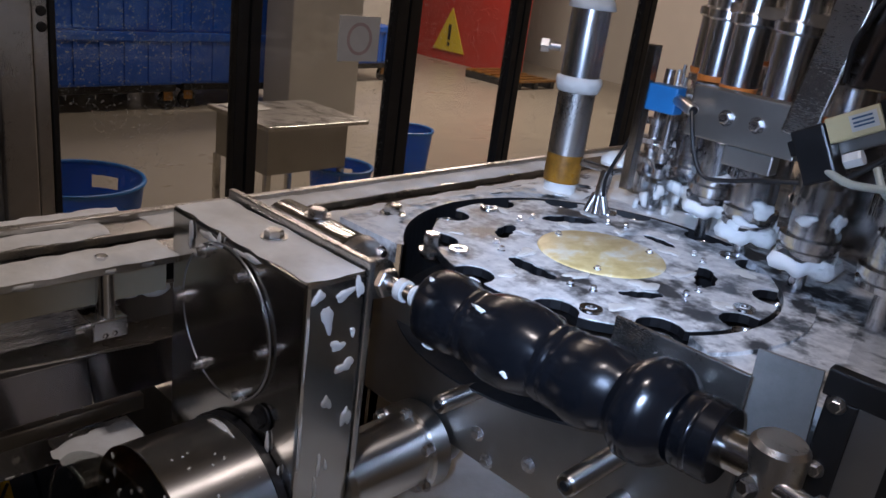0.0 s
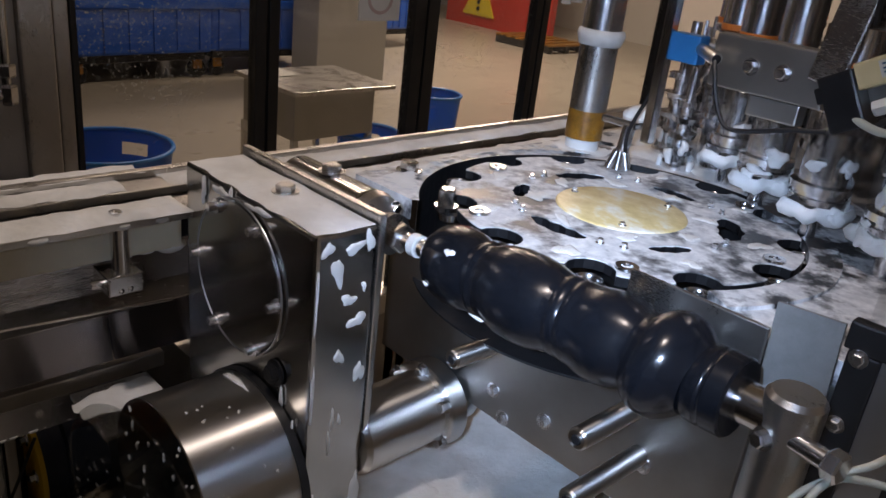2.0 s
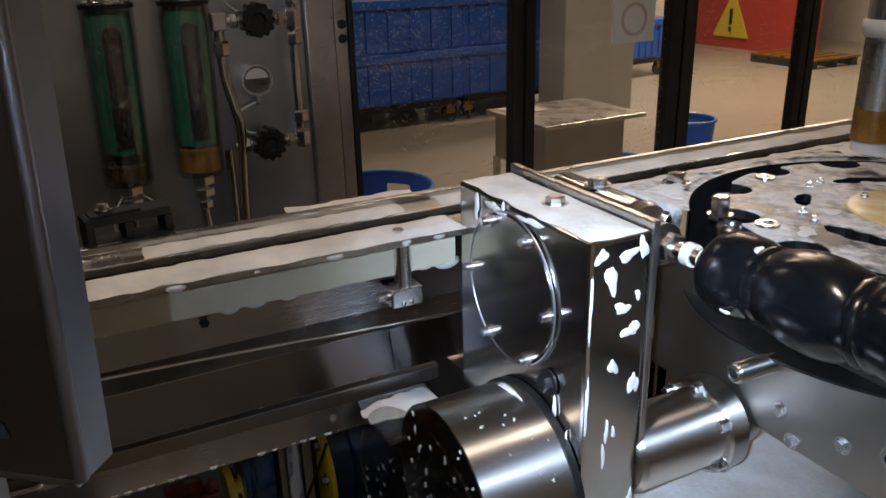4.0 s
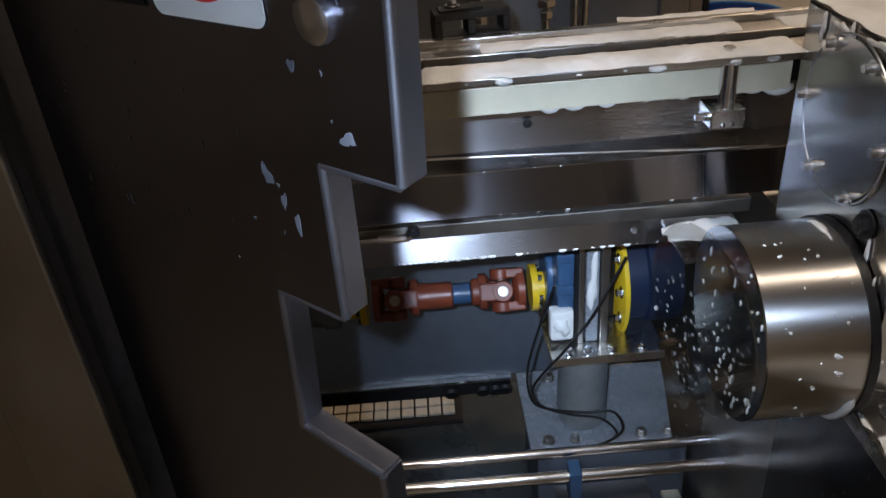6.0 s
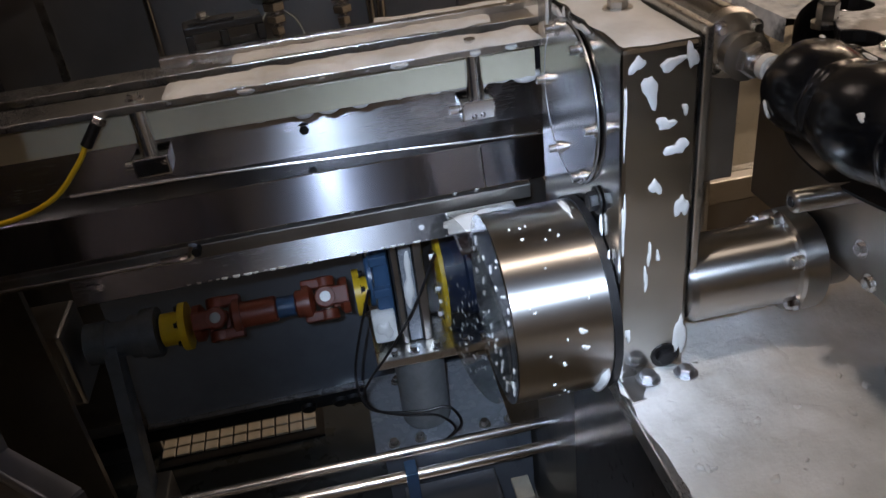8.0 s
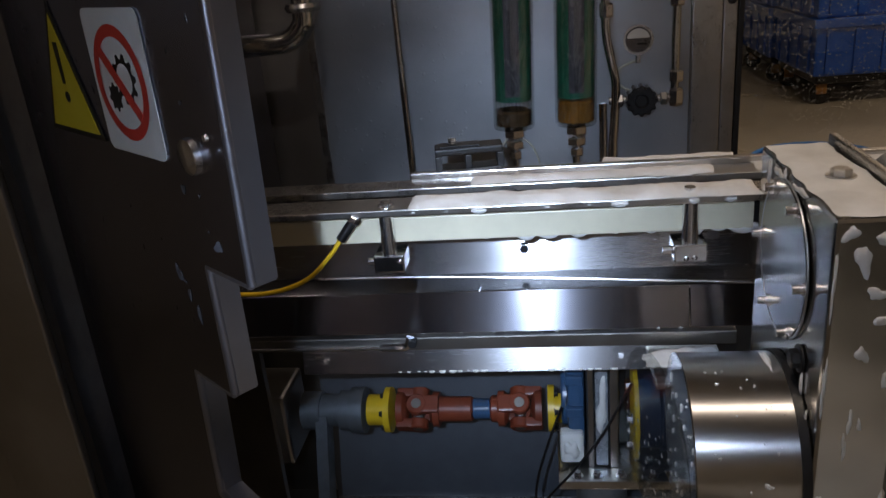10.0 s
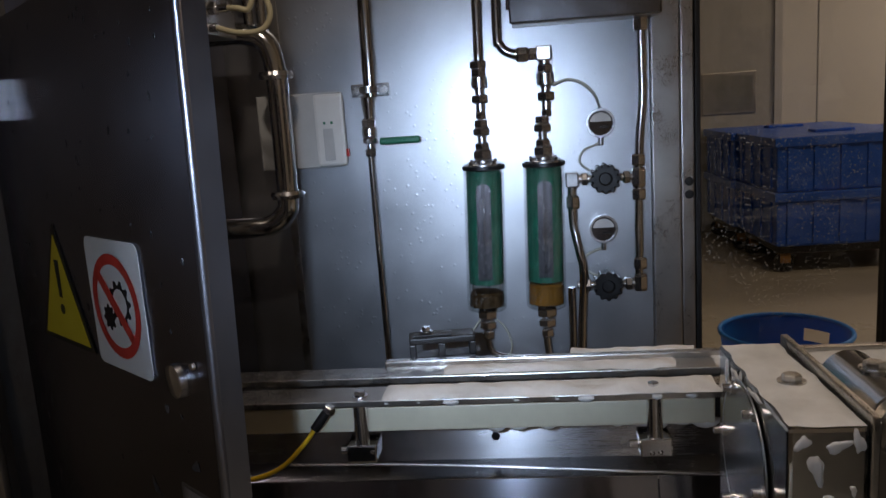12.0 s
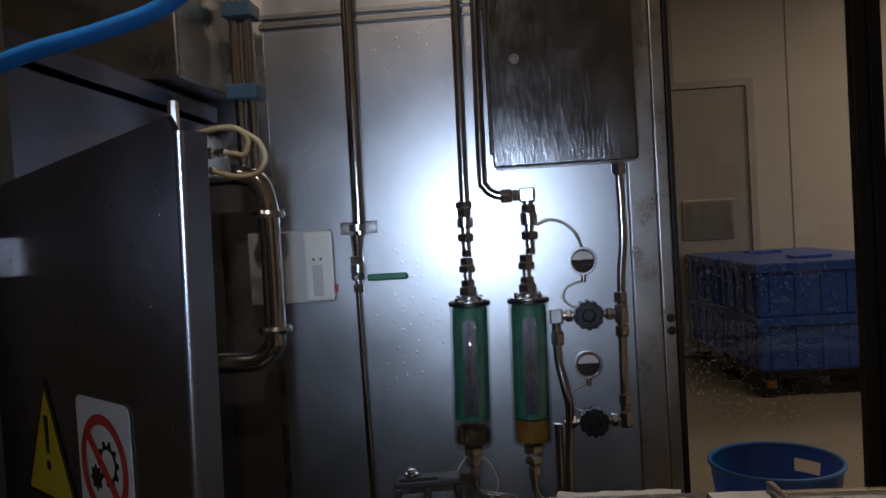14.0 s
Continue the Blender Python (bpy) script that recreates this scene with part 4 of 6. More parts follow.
blanket(fm, -1.20, -1.13, 0.43, 0.55, 0.585, 18, 0.006, 0.008, 0.02)
solid("tray_foam", fm, FOAM, "foam drops along the tray edges", "foam", "stuff")

# ---- platform and gearbox ----
PZ = 0.487
plat = thing("base_plate", (-0.3, 1.0, PZ), "thick steel base plate under dried foam", "base")
part("top", box(B(), -0.98, 0.35, 0.592, 1.6, PZ - 0.03, PZ, 0.003), STEEL, plat)
# side face coloured dark for what it reflects; only the drops are relief
part("side", box(B(), -1.0, 0.35, 0.596, 0.62, FZ, PZ - 0.03), DARK_REFLECTION, plat)
part("front", box(B(), 0.33, 0.35, 0.62, 1.6, FZ, PZ - 0.03), STEEL_DARK, plat)
fm = B()
blanket(fm, -0.965, 0.34, 0.60, 1.58, PZ, 21, 0.010, 0.016, 0.012)
solid("base_foam", fm, FOAM, "greyish white foam covering the base plate", "foam", "stuff")
fm = B()
blanket(fm, -0.86, -0.60, 0.606, 0.88, PZ - 0.002, 22, 0.024, 0.012, 0.008, None, 7.0)
rnd = random.Random(4)
for i in range(90):
    s_ = rnd.uniform(0.0015, 0.006)
    splash(fm, lambda u, v, w: V(u, v, PZ + 0.007 + w), rnd.uniform(-0.75, 0.2), rnd.uniform(0.62, 0.92), s_ * rnd.uniform(0.7, 1.4), s_, 500 + i, s_ * 0.9, 9)
solid("foot_foam", fm, FOAM, "thick foam round the gearbox foot", "foam", "stuff")

gb = thing("gearbox", (-0.95, 0.645, PZ), "upright stainless gearbox housing with a round cover, foam on top", "gearbox")
part("housing", box(B(), -1.142, -0.797, 0.599, 0.698, PZ, 0.985, 0.006), BOX_STEEL, gb)
part("back_lip", box(B(), -1.15, -0.797, 0.700, 0.712, 0.62, 0.998, 0.003), STEEL, gb)
part("cover_ring", tube(B(), [(-0.98 + 0.117 * math.cos(a * math.tau / 40), 0.5945, 0.858 + 0.117 * math.sin(a * math.tau / 40)) for a in range(41)], 0.0016, 8, 1), PANEL_STEEL, gb, "raised rim")
part("cover", lathe(B(), (-0.98, 0.597, 0.858), (0, -1, 0), [(0, 0.112), (0.004, 0.112), (0.004, 0)], 48), BOX_STEEL, gb)
for k in range(6):
    a = radians(60 * k)
    c = V(-0.98 + 0.107 * math.cos(a), 0.593, 0.858 + 0.107 * math.sin(a))
    part("cover_screw", rod(lathe(B(), c, (0, -1, 0), [(0, 0.011), (0.004, 0.011), (0.004, 0)], 14), c, c - V(0, 0.016, 0), 0.0065, 12), CHROME, gb)
part("plug", hexbolt(B(), (-0.875, 0.597, 0.752), (0, -1, 0), 0.014, 0.012), BLACK, gb)
part("top_bolt", hexbolt(B(), (-0.955, 0.655, 0.987), (0, 0, 1), 0.014, 0.010), STEEL, gb)
part("drain_plug", hexbolt(B(), (-0.797, 0.668, 0.52), (1, 0, 0), 0.014, 0.008), BLACK, gb)
for x, y in ((-0.775, 0.635), (-0.77, 0.69)):
    part("foot_bolt", hexbolt(B(), (x, y, PZ + 0.014), (0, 0, 1), 0.012, 0.010), PANEL_STEEL, gb)
part("foot", box(B(), -0.80, -0.745, 0.60, 0.74, PZ, PZ + 0.005, 0.001), STEEL, gb)
fm = B()
blanket(fm, -1.138, -0.80, 0.602, 0.694, 0.985, 25, 0.007, 0.008, 0.006)
FL = lambda u, v, w: V(-0.797 + w, u, v)
LL = lambda u, v, w: V(u, 0.597 - w, v)
for i, (u, v, a, b_) in enumerate(((0.635, 0.93, 0.012, 0.026), (0.655, 0.885, 0.014, 0.012), (0.68, 0.90, 0.006, 0.008), (0.672, 0.850, 0.020, 0.012), (0.645, 0.80, 0.010, 0.014), (0.682, 0.765, 0.011, 0.022),
                                   (0.640, 0.70, 0.004, 0.02), (0.652, 0.695, 0.003, 0.014), (0.636, 0.66, 0.004, 0.022), (0.617, 0.965, 0.012, 0.012), (0.685, 0.965, 0.010, 0.018), (0.690, 0.55, 0.011, 0.05), (0.66, 0.96, 0.02, 0.01), (0.612, 0.57, 0.006, 0.012), (0.603, 0.9, 0.003, 0.05), (0.603, 0.75, 0.003, 0.06))):
    splash(fm, FL, u, v, a * 0.75, b_ * 0.8, 40 + i, 0.0025)
for i, (u, v, a, b_) in enumerate(((-1.08, 0.96, 0.006, 0.02), (-1.03, 0.972, 0.02, 0.008), (-0.93, 0.977, 0.03, 0.005), (-0.86, 0.72, 0.003, 0.02), (-0.83, 0.68, 0.003, 0.012), (-1.0, 0.965, 0.008, 0.02))):
    splash(fm, LL, u, v, a, b_, 70 + i, 0.003)
solid("gearbox_foam", fm, FOAM, "patches of white foam sliding down the gearbox", "foam", "stuff")

# motor cover on the gearbox
MX, MZ, MR = -0.925, 0.568, 0.147
mo = thing("motor_cover", (MX, 0.5, MZ), "round polished stainless motor cover flecked with foam", "motor")
part("shell", lathe(B(), (MX, 0.585, MZ), (0, -1, 0), [(0, MR - 0.004), (0.0, MR), (0.137, MR), (0.137, MR - 0.012), (0.01, MR - 0.012)], 72), SATIN, mo)
part("end_cap", lathe(B(), (MX, 0.4475, MZ), (0, -1, 0), [(0, MR - 0.02), (0, MR - 0.0002), (0.002, MR - 0.0002), (0.002, 0)], 72), MIRROR, mo)
part("gasket", lathe(B(), (MX, 0.597, MZ), (0, -1, 0), [(0, MR + 0.004), (0.012, MR + 0.004), (0.012, MR - 0.01), (0, MR - 0.01)], 64), BLACK, mo)
part("lug", box(B(), -1.222, -1.08, 0.43, 0.56, 0.575, 0.585, 0.003), STEEL, mo)


splash_disc = part("splash_disc", lathe(B(), (MX - 0.012, 0.412, MZ), (0.20, -1, 0), [(0, 0.0), (0, 0.150), (0.003, 0.152), (0.006, 0.150), (0.006, 0)], 56), DISC_CLEAR, mo, "clear plastic splash disc with drops")
splash_disc.visible_shadow = False


def round_motor(u, v, w):
    return V(MX + (MR + w) * math.sin(u), v, MZ + (MR + w) * math.cos(u))


fm = B()
rnd = random.Random(8)
for i in range(26):
    u = rnd.uniform(0.1, 2.5)
    v = rnd.uniform(0.46, 0.575)
    s = rnd.uniform(0.0012, 0.0045) * (1.25 if u > 1.3 else 0.6)
    splash(fm, round_motor, u, v, s * rnd.uniform(0.8, 1.3) / MR, s, 100 + i, 0.0018, 12)
for i in range(40):
    a, r_ = rnd.uniform(0, 6.28), MR * math.sqrt(rnd.uniform(0.05, 0.9))
    splash(fm, lambda u_, v_, w_: V(u_, 0.4453 - w_, v_), MX + r_ * math.cos(a), MZ + r_ * math.sin(a), rnd.uniform(.0012, .0035), rnd.uniform(.002, .007), 160 + i, 0.0015, 10)
splash(fm, round_motor, -0.1, 0.57, 0.25, 0.004, 220, 0.003)
splash(fm, round_motor, 2.2, 0.575, 0.3, 0.008, 221, 0.008)
solid("motor_foam", fm, FOAM, "white foam flecks on the motor cover", "foam", "stuff")

# tube between gearbox and table
dt = thing("drive_tube", (-0.838, 0.78, 0.615), "stainless drive tube with a bolted flange", "tube")
part("tube", rod(B(), (-0.838, 0.70, 0.617), (-0.838, 0.865, 0.617), 0.062, 36), SATIN, dt)
part("flange", rod(B(), (-0.838, 0.855, 0.617), (-0.838, 0.895, 0.617), 0.076, 36, 0.004), SATIN, dt)
for k in range(6):
    a = radians(30 + 60 * k)
    part("flange_bolt", hexbolt(B(), (-0.838 + 0.068 * math.cos(a), 0.855, 0.617 + 0.068 * math.sin(a)), (0, -1, 0), 0.009, 0.012), CHROME, dt)
part("sleeve", rod(B(), (-0.838, 0.895, 0.617), (-0.838, 0.95, 0.617), 0.05, 28), STEEL, dt)
part("stay", rod(B(), (-0.985, 0.80, PZ), (-0.985, 0.80, 0.70), 0.02, 18), STEEL, dt)

# shaft line with its bellows
SY, SZ = 0.813, 0.917
bh = thing("bearing_housing", (-1.05, SY, SZ), "round polished bearing housing with a bolted cap", "bearing")
part("barrel", rod(B(), (-1.16, SY, SZ), (-0.955, SY, SZ), 0.048, 32, 0.006), STEEL_BRIGHT, bh)
part("cap", lathe(B(), (-0.955, SY, SZ), (1, 0, 0), [(0, 0.046), (0.004, 0.05), (0.02, 0.046), (0.032, 0.03), (0.034, 0)], 32), STEEL, bh)
part("lock_bolt", hexbolt(B(), (-1.06, SY, SZ + 0.047), (0, 0, 1), 0.016, 0.011), STEEL, bh)
for a in (40, 130, 220, 320):
    part("cap_bolt", hexbolt(B(), (-0.930, SY + 0.036 * math.cos(radians(a)), SZ + 0.036 * math.sin(radians(a))), (1, 0, 0), 0.008, 0.008), CHROME, bh)
part("pedestal", box(B(), -1.14, -0.96, SY - 0.03, SY + 0.03, 0.70, SZ - 0.03), STEEL_DARK, bh)

AX = V(0.47, 0, 0.016).normalized()
bel = thing("bellows_shaft", (-0.9, SY, SZ - 0.004), "glossy black rubber bellows over a steel drive shaft", "shaft")
B0 = V(-0.9, SY, SZ - 0.004)
part("shaft", lathe(B(), B0, AX, [(0, 0), (0, 0.0135), (0.16, 0.0135), (0.16, 0)], 24), CHROME, bel)
part("coupling", nut(lathe(B(), B0 - AX * 0.02, AX, [(0, 0.012), (0, 0.030), (0.025, 0.033), (0.028, 0.012)], 24), B0 + AX * 0.015, B0 + AX * 0.03, 0.024), STEEL, bel)
part("collar", lathe(B(), B0 + AX * 0.052, AX, [(0, 0.013), (0, 0.0175), (0.014, 0.0175), (0.014, 0.013)], 24), WHITE, bel, "white ring")
part("collar", lathe(B(), B0 + AX * 0.084, AX, [(0, 0.013), (0, 0.016), (0.007, 0.016), (0.007, 0.013)], 24), WHITE, bel, "white ring")
prof = [(0.116, 0.013), (0.116, 0.040), (0.119, 0.048), (0.126, 0.053), (0.137, 0.0565), (0.150, 0.0575), (0.175, 0.056), (0.190, 0.0525), (0.197, 0.0505), (0.202, 0.0525), (0.208, 0.0525), (0.213, 0.0505),
        (0.222, 0.053), (0.238, 0.058), (0.260, 0.0615), (0.285, 0.0620), (0.308, 0.0595), (0.326, 0.0545), (0.334, 0.0515), (0.340, 0.0535), (0.347, 0.0535), (0.352, 0.0515), (0.358, 0.0535), (0.364, 0.0535), (0.370, 0.0525),
        (0.385, 0.0565), (0.402, 0.0590), (0.420, 0.0585), (0.436, 0.0545), (0.446, 0.0505), (0.452, 0.0500), (0.457, 0.0530), (0.463, 0.0590), (0.472, 0.0645), (0.485, 0.0670), (0.497, 0.0655), (0.508, 0.0600), (0.517, 0.0530), (0.523, 0.0470), (0.527, 0.0455), (0.530, 0.013)]
bm = lathe(B(), B0, AX, prof, 56)
WB, AB, BB = basis(AX)
for v in bm.verts:
    d = v.co - B0
    h = d.dot(AX)
    out = d - AX * h
    if out.length > 0.02:
        turn = math.atan2(out.dot(BB), out.dot(AB))
        wave = 0.0030 * noise.noise(Vector((h * 16, math.cos(turn) * 1.3, math.sin(turn) * 1.3))) + 0.0018 * noise.noise(Vector((h * 120, math.cos(turn) * 2, math.sin(turn) * 2)))
        v.co += out.normalized() * wave + AX * 0.006 * math.sin(turn + h * 9)
part("bellows", bm, RUBBER, bel, "black rubber bellows")
part("band", lathe(B(), B0 + AX * 0.528, AX, [(0, 0.02), (0, 0.0445), (0.003, 0.0465), (0.016, 0.0470), (0.018, 0.0455), (0.022, 0.0455), (0.024, 0.0470), (0.044, 0.0465), (0.047, 0.0440), (0.047, 0.02)], 40), RUBBER, bel)
part("shaft_end", lathe(B(), B0 + AX * 0.565, AX, [(0, 0.012), (0, 0.024), (0.055, 0.024), (0.055, 0)], 24), STEEL_BRIGHT, bel)
for i, (h, a, su, sv) in enumerate(((0.15, 1.0, 0.005, 0.010), (0.20, 2.4, 0.006, 0.005), (0.17, 4.2, 0.008, 0.006), (0.24, 5.4, 0.012, 0.003), (0.31, 0.2, 0.006, 0.004), (0.14, 5.2, 0.004, 0.004))):
    rr = 0.0575 if h < 0.2 else 0.0605
    part("foam_fleck", splash(B(), lambda u_, v_, w_: B0 + AX * u_ + (AB * math.cos(v_) + BB * math.sin(v_)) * (rr + w_), h, a, su, sv / rr, 240 + i, 0.0025, 12), FOAM, bel, "white foam fleck")

sp = thing("shaft_post", (-0.272, 0.82, 0.5), "round stainless bearing post with a hexagon cap", "post")
part("post", rod(B(), (-0.272, 0.815, PZ), (-0.272, 0.815, 0.945), 0.030, 28), STEEL_V, sp)
part("cap", lathe(B(), (-0.272, 0.815, 0.945), (0, 0, 1), [(-0.02, 0.029), (-0.02, 0.031), (0.018, 0.031), (0.024, 0.026), (0.024, 0)], 20), STEEL, sp)
part("clamp_bolt", nut(rod(B(), (-0.272, 0.80, 0.928), (-0.215, 0.79, 0.928), 0.011, 14), (-0.222, 0.791, 0.928), (-0.205, 0.788, 0.928), 0.017), CHROME, sp)
part("set_bolt", hexbolt(B(), (-0.282, 0.786, 0.92), (-0.3, -1, 0), 0.009, 0.01), CHROME, sp)

# ---- star wheel table ----
SC = V(-0.739, 1.185, 0.945)
tb = thing("filler_table", (-0.74, 1.4, 0.6), "foam-covered steel filler table with a black recess", "table")
bm = B()
outer, inner = [], []
N = 96
for k in range(N + 1):
    a = k * math.tau / N
    c, s = math.cos(a), math.sin(a)
    lim = 9
    if s < -1e-6:
        lim = min(lim, (0.902 - SC.y) / s)
        if SC.x + c * lim > -0.37:
            lim = max((1.0 - SC.y) / s, min(lim, (-0.37 - SC.x) / c)) if c > 1e-6 else lim
    if c < -1e-6:
        lim = min(lim, (-1.115 - SC.x) / c)
    if c > 1e-6:
        lim = min(lim, (0.3 - SC.x) / c)
    if s > 1e-6:
        lim = min(lim, (2.3 - SC.y) / s)
    r = 0.345
    if lim <= r + 0.005:
        outer.append(None)
        inner.append(None)
        continue
    outer.append([bm.verts.new((SC.x + c * lim, SC.y + s * lim, z)) for z in (0.935, 0.90)])
    inner.append([bm.verts.new((SC.x + c * r, SC.y + s * r, z)) for z in (0.935, 0.88)])
rim_ = []
for k in range(N):
    if outer[k] and outer[k + 1]:
        bm.faces.new((inner[k][0], inner[k + 1][0], outer[k + 1][0], outer[k][0]))
        rim_.append((k, k + 1))
        bm.faces.new((outer[k][0], outer[k + 1][0], outer[k + 1][1], outer[k][1]))
part("top", bm, TABLE, tb)
bm = B()
for k, j in rim_:
    q = []
    for m_, z in ((k, 0.934), (j, 0.934), (j, 0.80), (k, 0.80)):
        a = m_ * math.tau / N
        q.append(bm.verts.new((SC.x + 0.346 * math.cos(a), SC.y + 0.346 * math.sin(a), z)))
    bm.faces.new(q)
part("recess_wall", bm, BLACK, tb, "black recess wall")
part("recess", lathe(B(), (SC.x, SC.y, 0.80), (0, 0, 1), [(0, 0), (0, 0.345), (0.004, 0.345), (0.004, 0)], 64), BLACK, tb, "black recess")
part("side_plate", box(B(), -1.0, -0.335, 0.902, 0.914, 0.642, 0.862, 0.003), STEEL_DARK, tb)
part("skirt", box(B(), -0.368, 0.3, 1.004, 1.013, 0.5, 0.90), STEEL_DARK, tb)
part("under_body", box(B(), -1.0, -0.372, 0.93, 2.2, 0.655, 0.795), STEEL_DARK, tb)
part("under_body", box(B(), -0.370, 0.28, 1.015, 2.2, 0.655, 0.795), STEEL_DARK, tb)
for x, z in ((-0.726, 0.692), (-0.622, 0.694), (-0.455, 0.722), (-0.86, 0.88 - 0.05), (-0.33, 0.66), (-0.70, 0.655), (-0.81, 0.655)):
    part("plate_bolt", hexbolt(B(), (x, 0.902, z), (0, -1, 0), 0.009, 0.007), CHROME, tb)
for x, z, tip in ((-0.715, 0.788, 0.783), (-0.468, 0.818, 0.745), (-0.464, 0.732, 0.745)):
    r_ = part("rod", rod(B(), (x, 0.905, z), (x, tip, z + 0.004), 0.0145, 20, 0.003), SATIN, tb)
    part("socket", lathe(B(), (x, tip - 0.0005, z + 0.004), (0, -1, 0), [(0, 0.007), (0.0015, 0.006), (0.0015, 0)], 12), BLACK, r_)
part("guard_sheet", box(B(), -0.53, -0.345, 0.893, 0.899, 0.862, 0.985, 0.002), STEEL, tb)
part("table_bolt", hexbolt(B(), (-1.072, 0.996, 0.937), (0, 0, 1), 0.017, 0.016), STEEL_BRIGHT, tb)
part("table_bolt", hexbolt(B(), (-0.90, 0.925, 0.935), (0, 0, 1), 0.014, 0.028), STEEL_DROPS, tb)
part("orange_edge", tube(B(), [(-0.63, 0.935, 0.645), (-0.58, 0.935, 0.635), (-0.52, 0.94, 0.642)], 0.016, 10), ORANGE, tb, "red oxide edge under the table")
bm = B()
ring_a = [radians(-32 + 4 * k) for k in range(27)]
lo = [[bm.verts.new((SC.x + q * math.cos(a), SC.y + q * math.sin(a), z)) for a in ring_a] for q, z in ((0.352, 0.925), (0.352, 0.941), (0.303, 0.941), (0.303, 0.925))]
for p_, q_ in zip(lo, lo[1:] + lo[:1]):
    for k in range(len(ring_a) - 1):
        bm.faces.new((p_[k], p_[k + 1], q_[k + 1], q_[k]))
for e_ in (0, -1):
    bm.faces.new([row[e_] for row in lo])
part("transfer_guide", bm, TABLE, tb, "foamy curved bottle guide")
fm = B()
blanket(fm, -1.11, -0.98, 0.93, 2.1, 0.935, 61, 0.010, 0.010, 0.02, lambda x, y: (x - SC.x) ** 2 + (y - SC.y) ** 2 > 0.365 ** 2 and noise.noise(Vector((x * 16, y * 16, 4))) > -0.2)
blanket(fm, -1.0, -0.72, 1.55, 2.1, 0.935, 62, 0.012, 0.014, 0.03)
solid("table_foam", fm, FOAM, "white foam on the filler table", "foam", "stuff")

star = thing("star_wheel", SC, "turning steel star wheel with twelve pockets under torn foam", "wheel")
outline = []
PHASE = -95.0
for k in range(12):
    c0 = radians(PHASE + 30 * k)
    pr_ = 0.036
    pc = 0.288
    R = 0.296
    cut = math.acos((R * R + pc * pc - pr_ * pr_) / (2 * R * pc))
    for j in range(9):
        g = math.pi / 2 + math.pi * j / 8 * 1.0
        px, py = pc + pr_ * math.cos(math.pi + (j - 4) * 0.42), -pr_ * math.sin(math.pi + (j - 4) * 0.42)
        outline.append((px * math.cos(c0) - py * math.sin(c0) * -1 * -1, px * math.sin(c0) + py * math.cos(c0)))
    for j in range(5):
        a = c0 + cut + (radians(30) - 2 * cut) * (j + 0.5) / 5
        outline.append((R * math.cos(a), R * math.sin(a)))


def star_at(dz):
    return lambda u, v, w: V(SC.x + u, SC.y + v, SC.z + dz - w)


def slotted_plate(z0, z1):
    """The star's outline with six kidney slots cut through it."""
    bm = B()
    loops = [outline]
    for k in range(6):
        mid, half = radians(-61 + 60 * k), radians((17, 12, 18, 14, 16, 12)[k])
        r0, r1 = 0.16, 0.16 + (0.036, 0.026, 0.042, 0.03, 0.036, 0.028)[k]
        ring_ = []
        for side in (1, -1):
            for q in range(-6, 7):
                a = mid + side * half * q / 6
                g = (r0 + r1) / 2 + side * (r1 - r0) / 2 * (math.sqrt(1 - (q / 6.3) ** 2) + 0.12 * math.sin(q * 1.7 + k))
                ring_.append((g * math.cos(a), g * math.sin(a)))
        loops.append(ring_)
    edges = []
    for loop in loops:
        vs = [bm.verts.new((SC.x + u, SC.y + v, z1)) for u, v in loop]
        edges += [bm.edges.new((vs[i], vs[(i + 1) % len(vs)])) for i in range(len(vs))]
    bmesh.ops.triangle_fill(bm, use_beauty=True, use_dissolve=False, edges=edges, normal=(0, 0, 1))
    got = bmesh.ops.extrude_face_region(bm, geom=list(bm.faces))
    for e in got["geom"]:
        if isinstance(e, bmesh.types.BMVert):
            e.co.z = z0
    bmesh.ops.recalc_face_normals(bm, faces=list(bm.faces))
    return bm


part("plate", slotted_plate(SC.z - 0.0015, SC.z), DISC, star)
part("backing", slotted_plate(SC.z - 0.016, SC.z - 0.002), BLACK_PLASTIC, star, "black plastic backing plate")
rnd = random.Random(31)
for i in range(16):
    a, r_ = radians(22.5 * i), (0.142 if i % 2 else rnd.uniform(0.225, 0.255))
    bm = splash(B(), lambda u, v, w: V(SC.x + u, SC.y + v, SC.z + (0.0016 if i % 2 else 0) + w), r_ * math.cos(a), r_ * math.sin(a), rnd.uniform(0.012, 0.024), rnd.uniform(0.010, 0.02), 700 + i, 0.0018, 20)
    part("foam_patch", bm, FOAM, star)
part("hub", lathe(B(), SC, (0, 0, 1), [(0, 0.112), (0.0015, 0.111), (0.003, 0.107), (0.003, 0)], 56), HUB, star, "amber nylon hub disc")
for k in range(6):
    for d in (-5.5, 5.5):
        a = radians(-91 + 60 * k + d)
        part("bolt", hexbolt(B(), (SC.x + 0.186 * math.cos(a), SC.y + 0.186 * math.sin(a), SC.z), (0, 0, 1), 0.0048, 0.007), CHROME, star)
    a = radians(-85 + 60 * k)
    part("ring", lathe(B(), (SC.x + 0.262 * math.cos(a), SC.y + 0.262 * math.sin(a), SC.z), (0, 0, 1), [(0, 0.008), (0.004, 0.009), (0.004, 0.017), (0, 0.018)], 18), STEEL_DROPS, star)
    a = radians(-146 + 120 * k)
    if k < 3:
        part("hub_screw", hexbolt(B(), (SC.x + 0.094 * math.cos(a), SC.y + 0.094 * math.sin(a), SC.z + 0.003), (0, 0, 1), 0.0048, 0.005), CHROME, star)
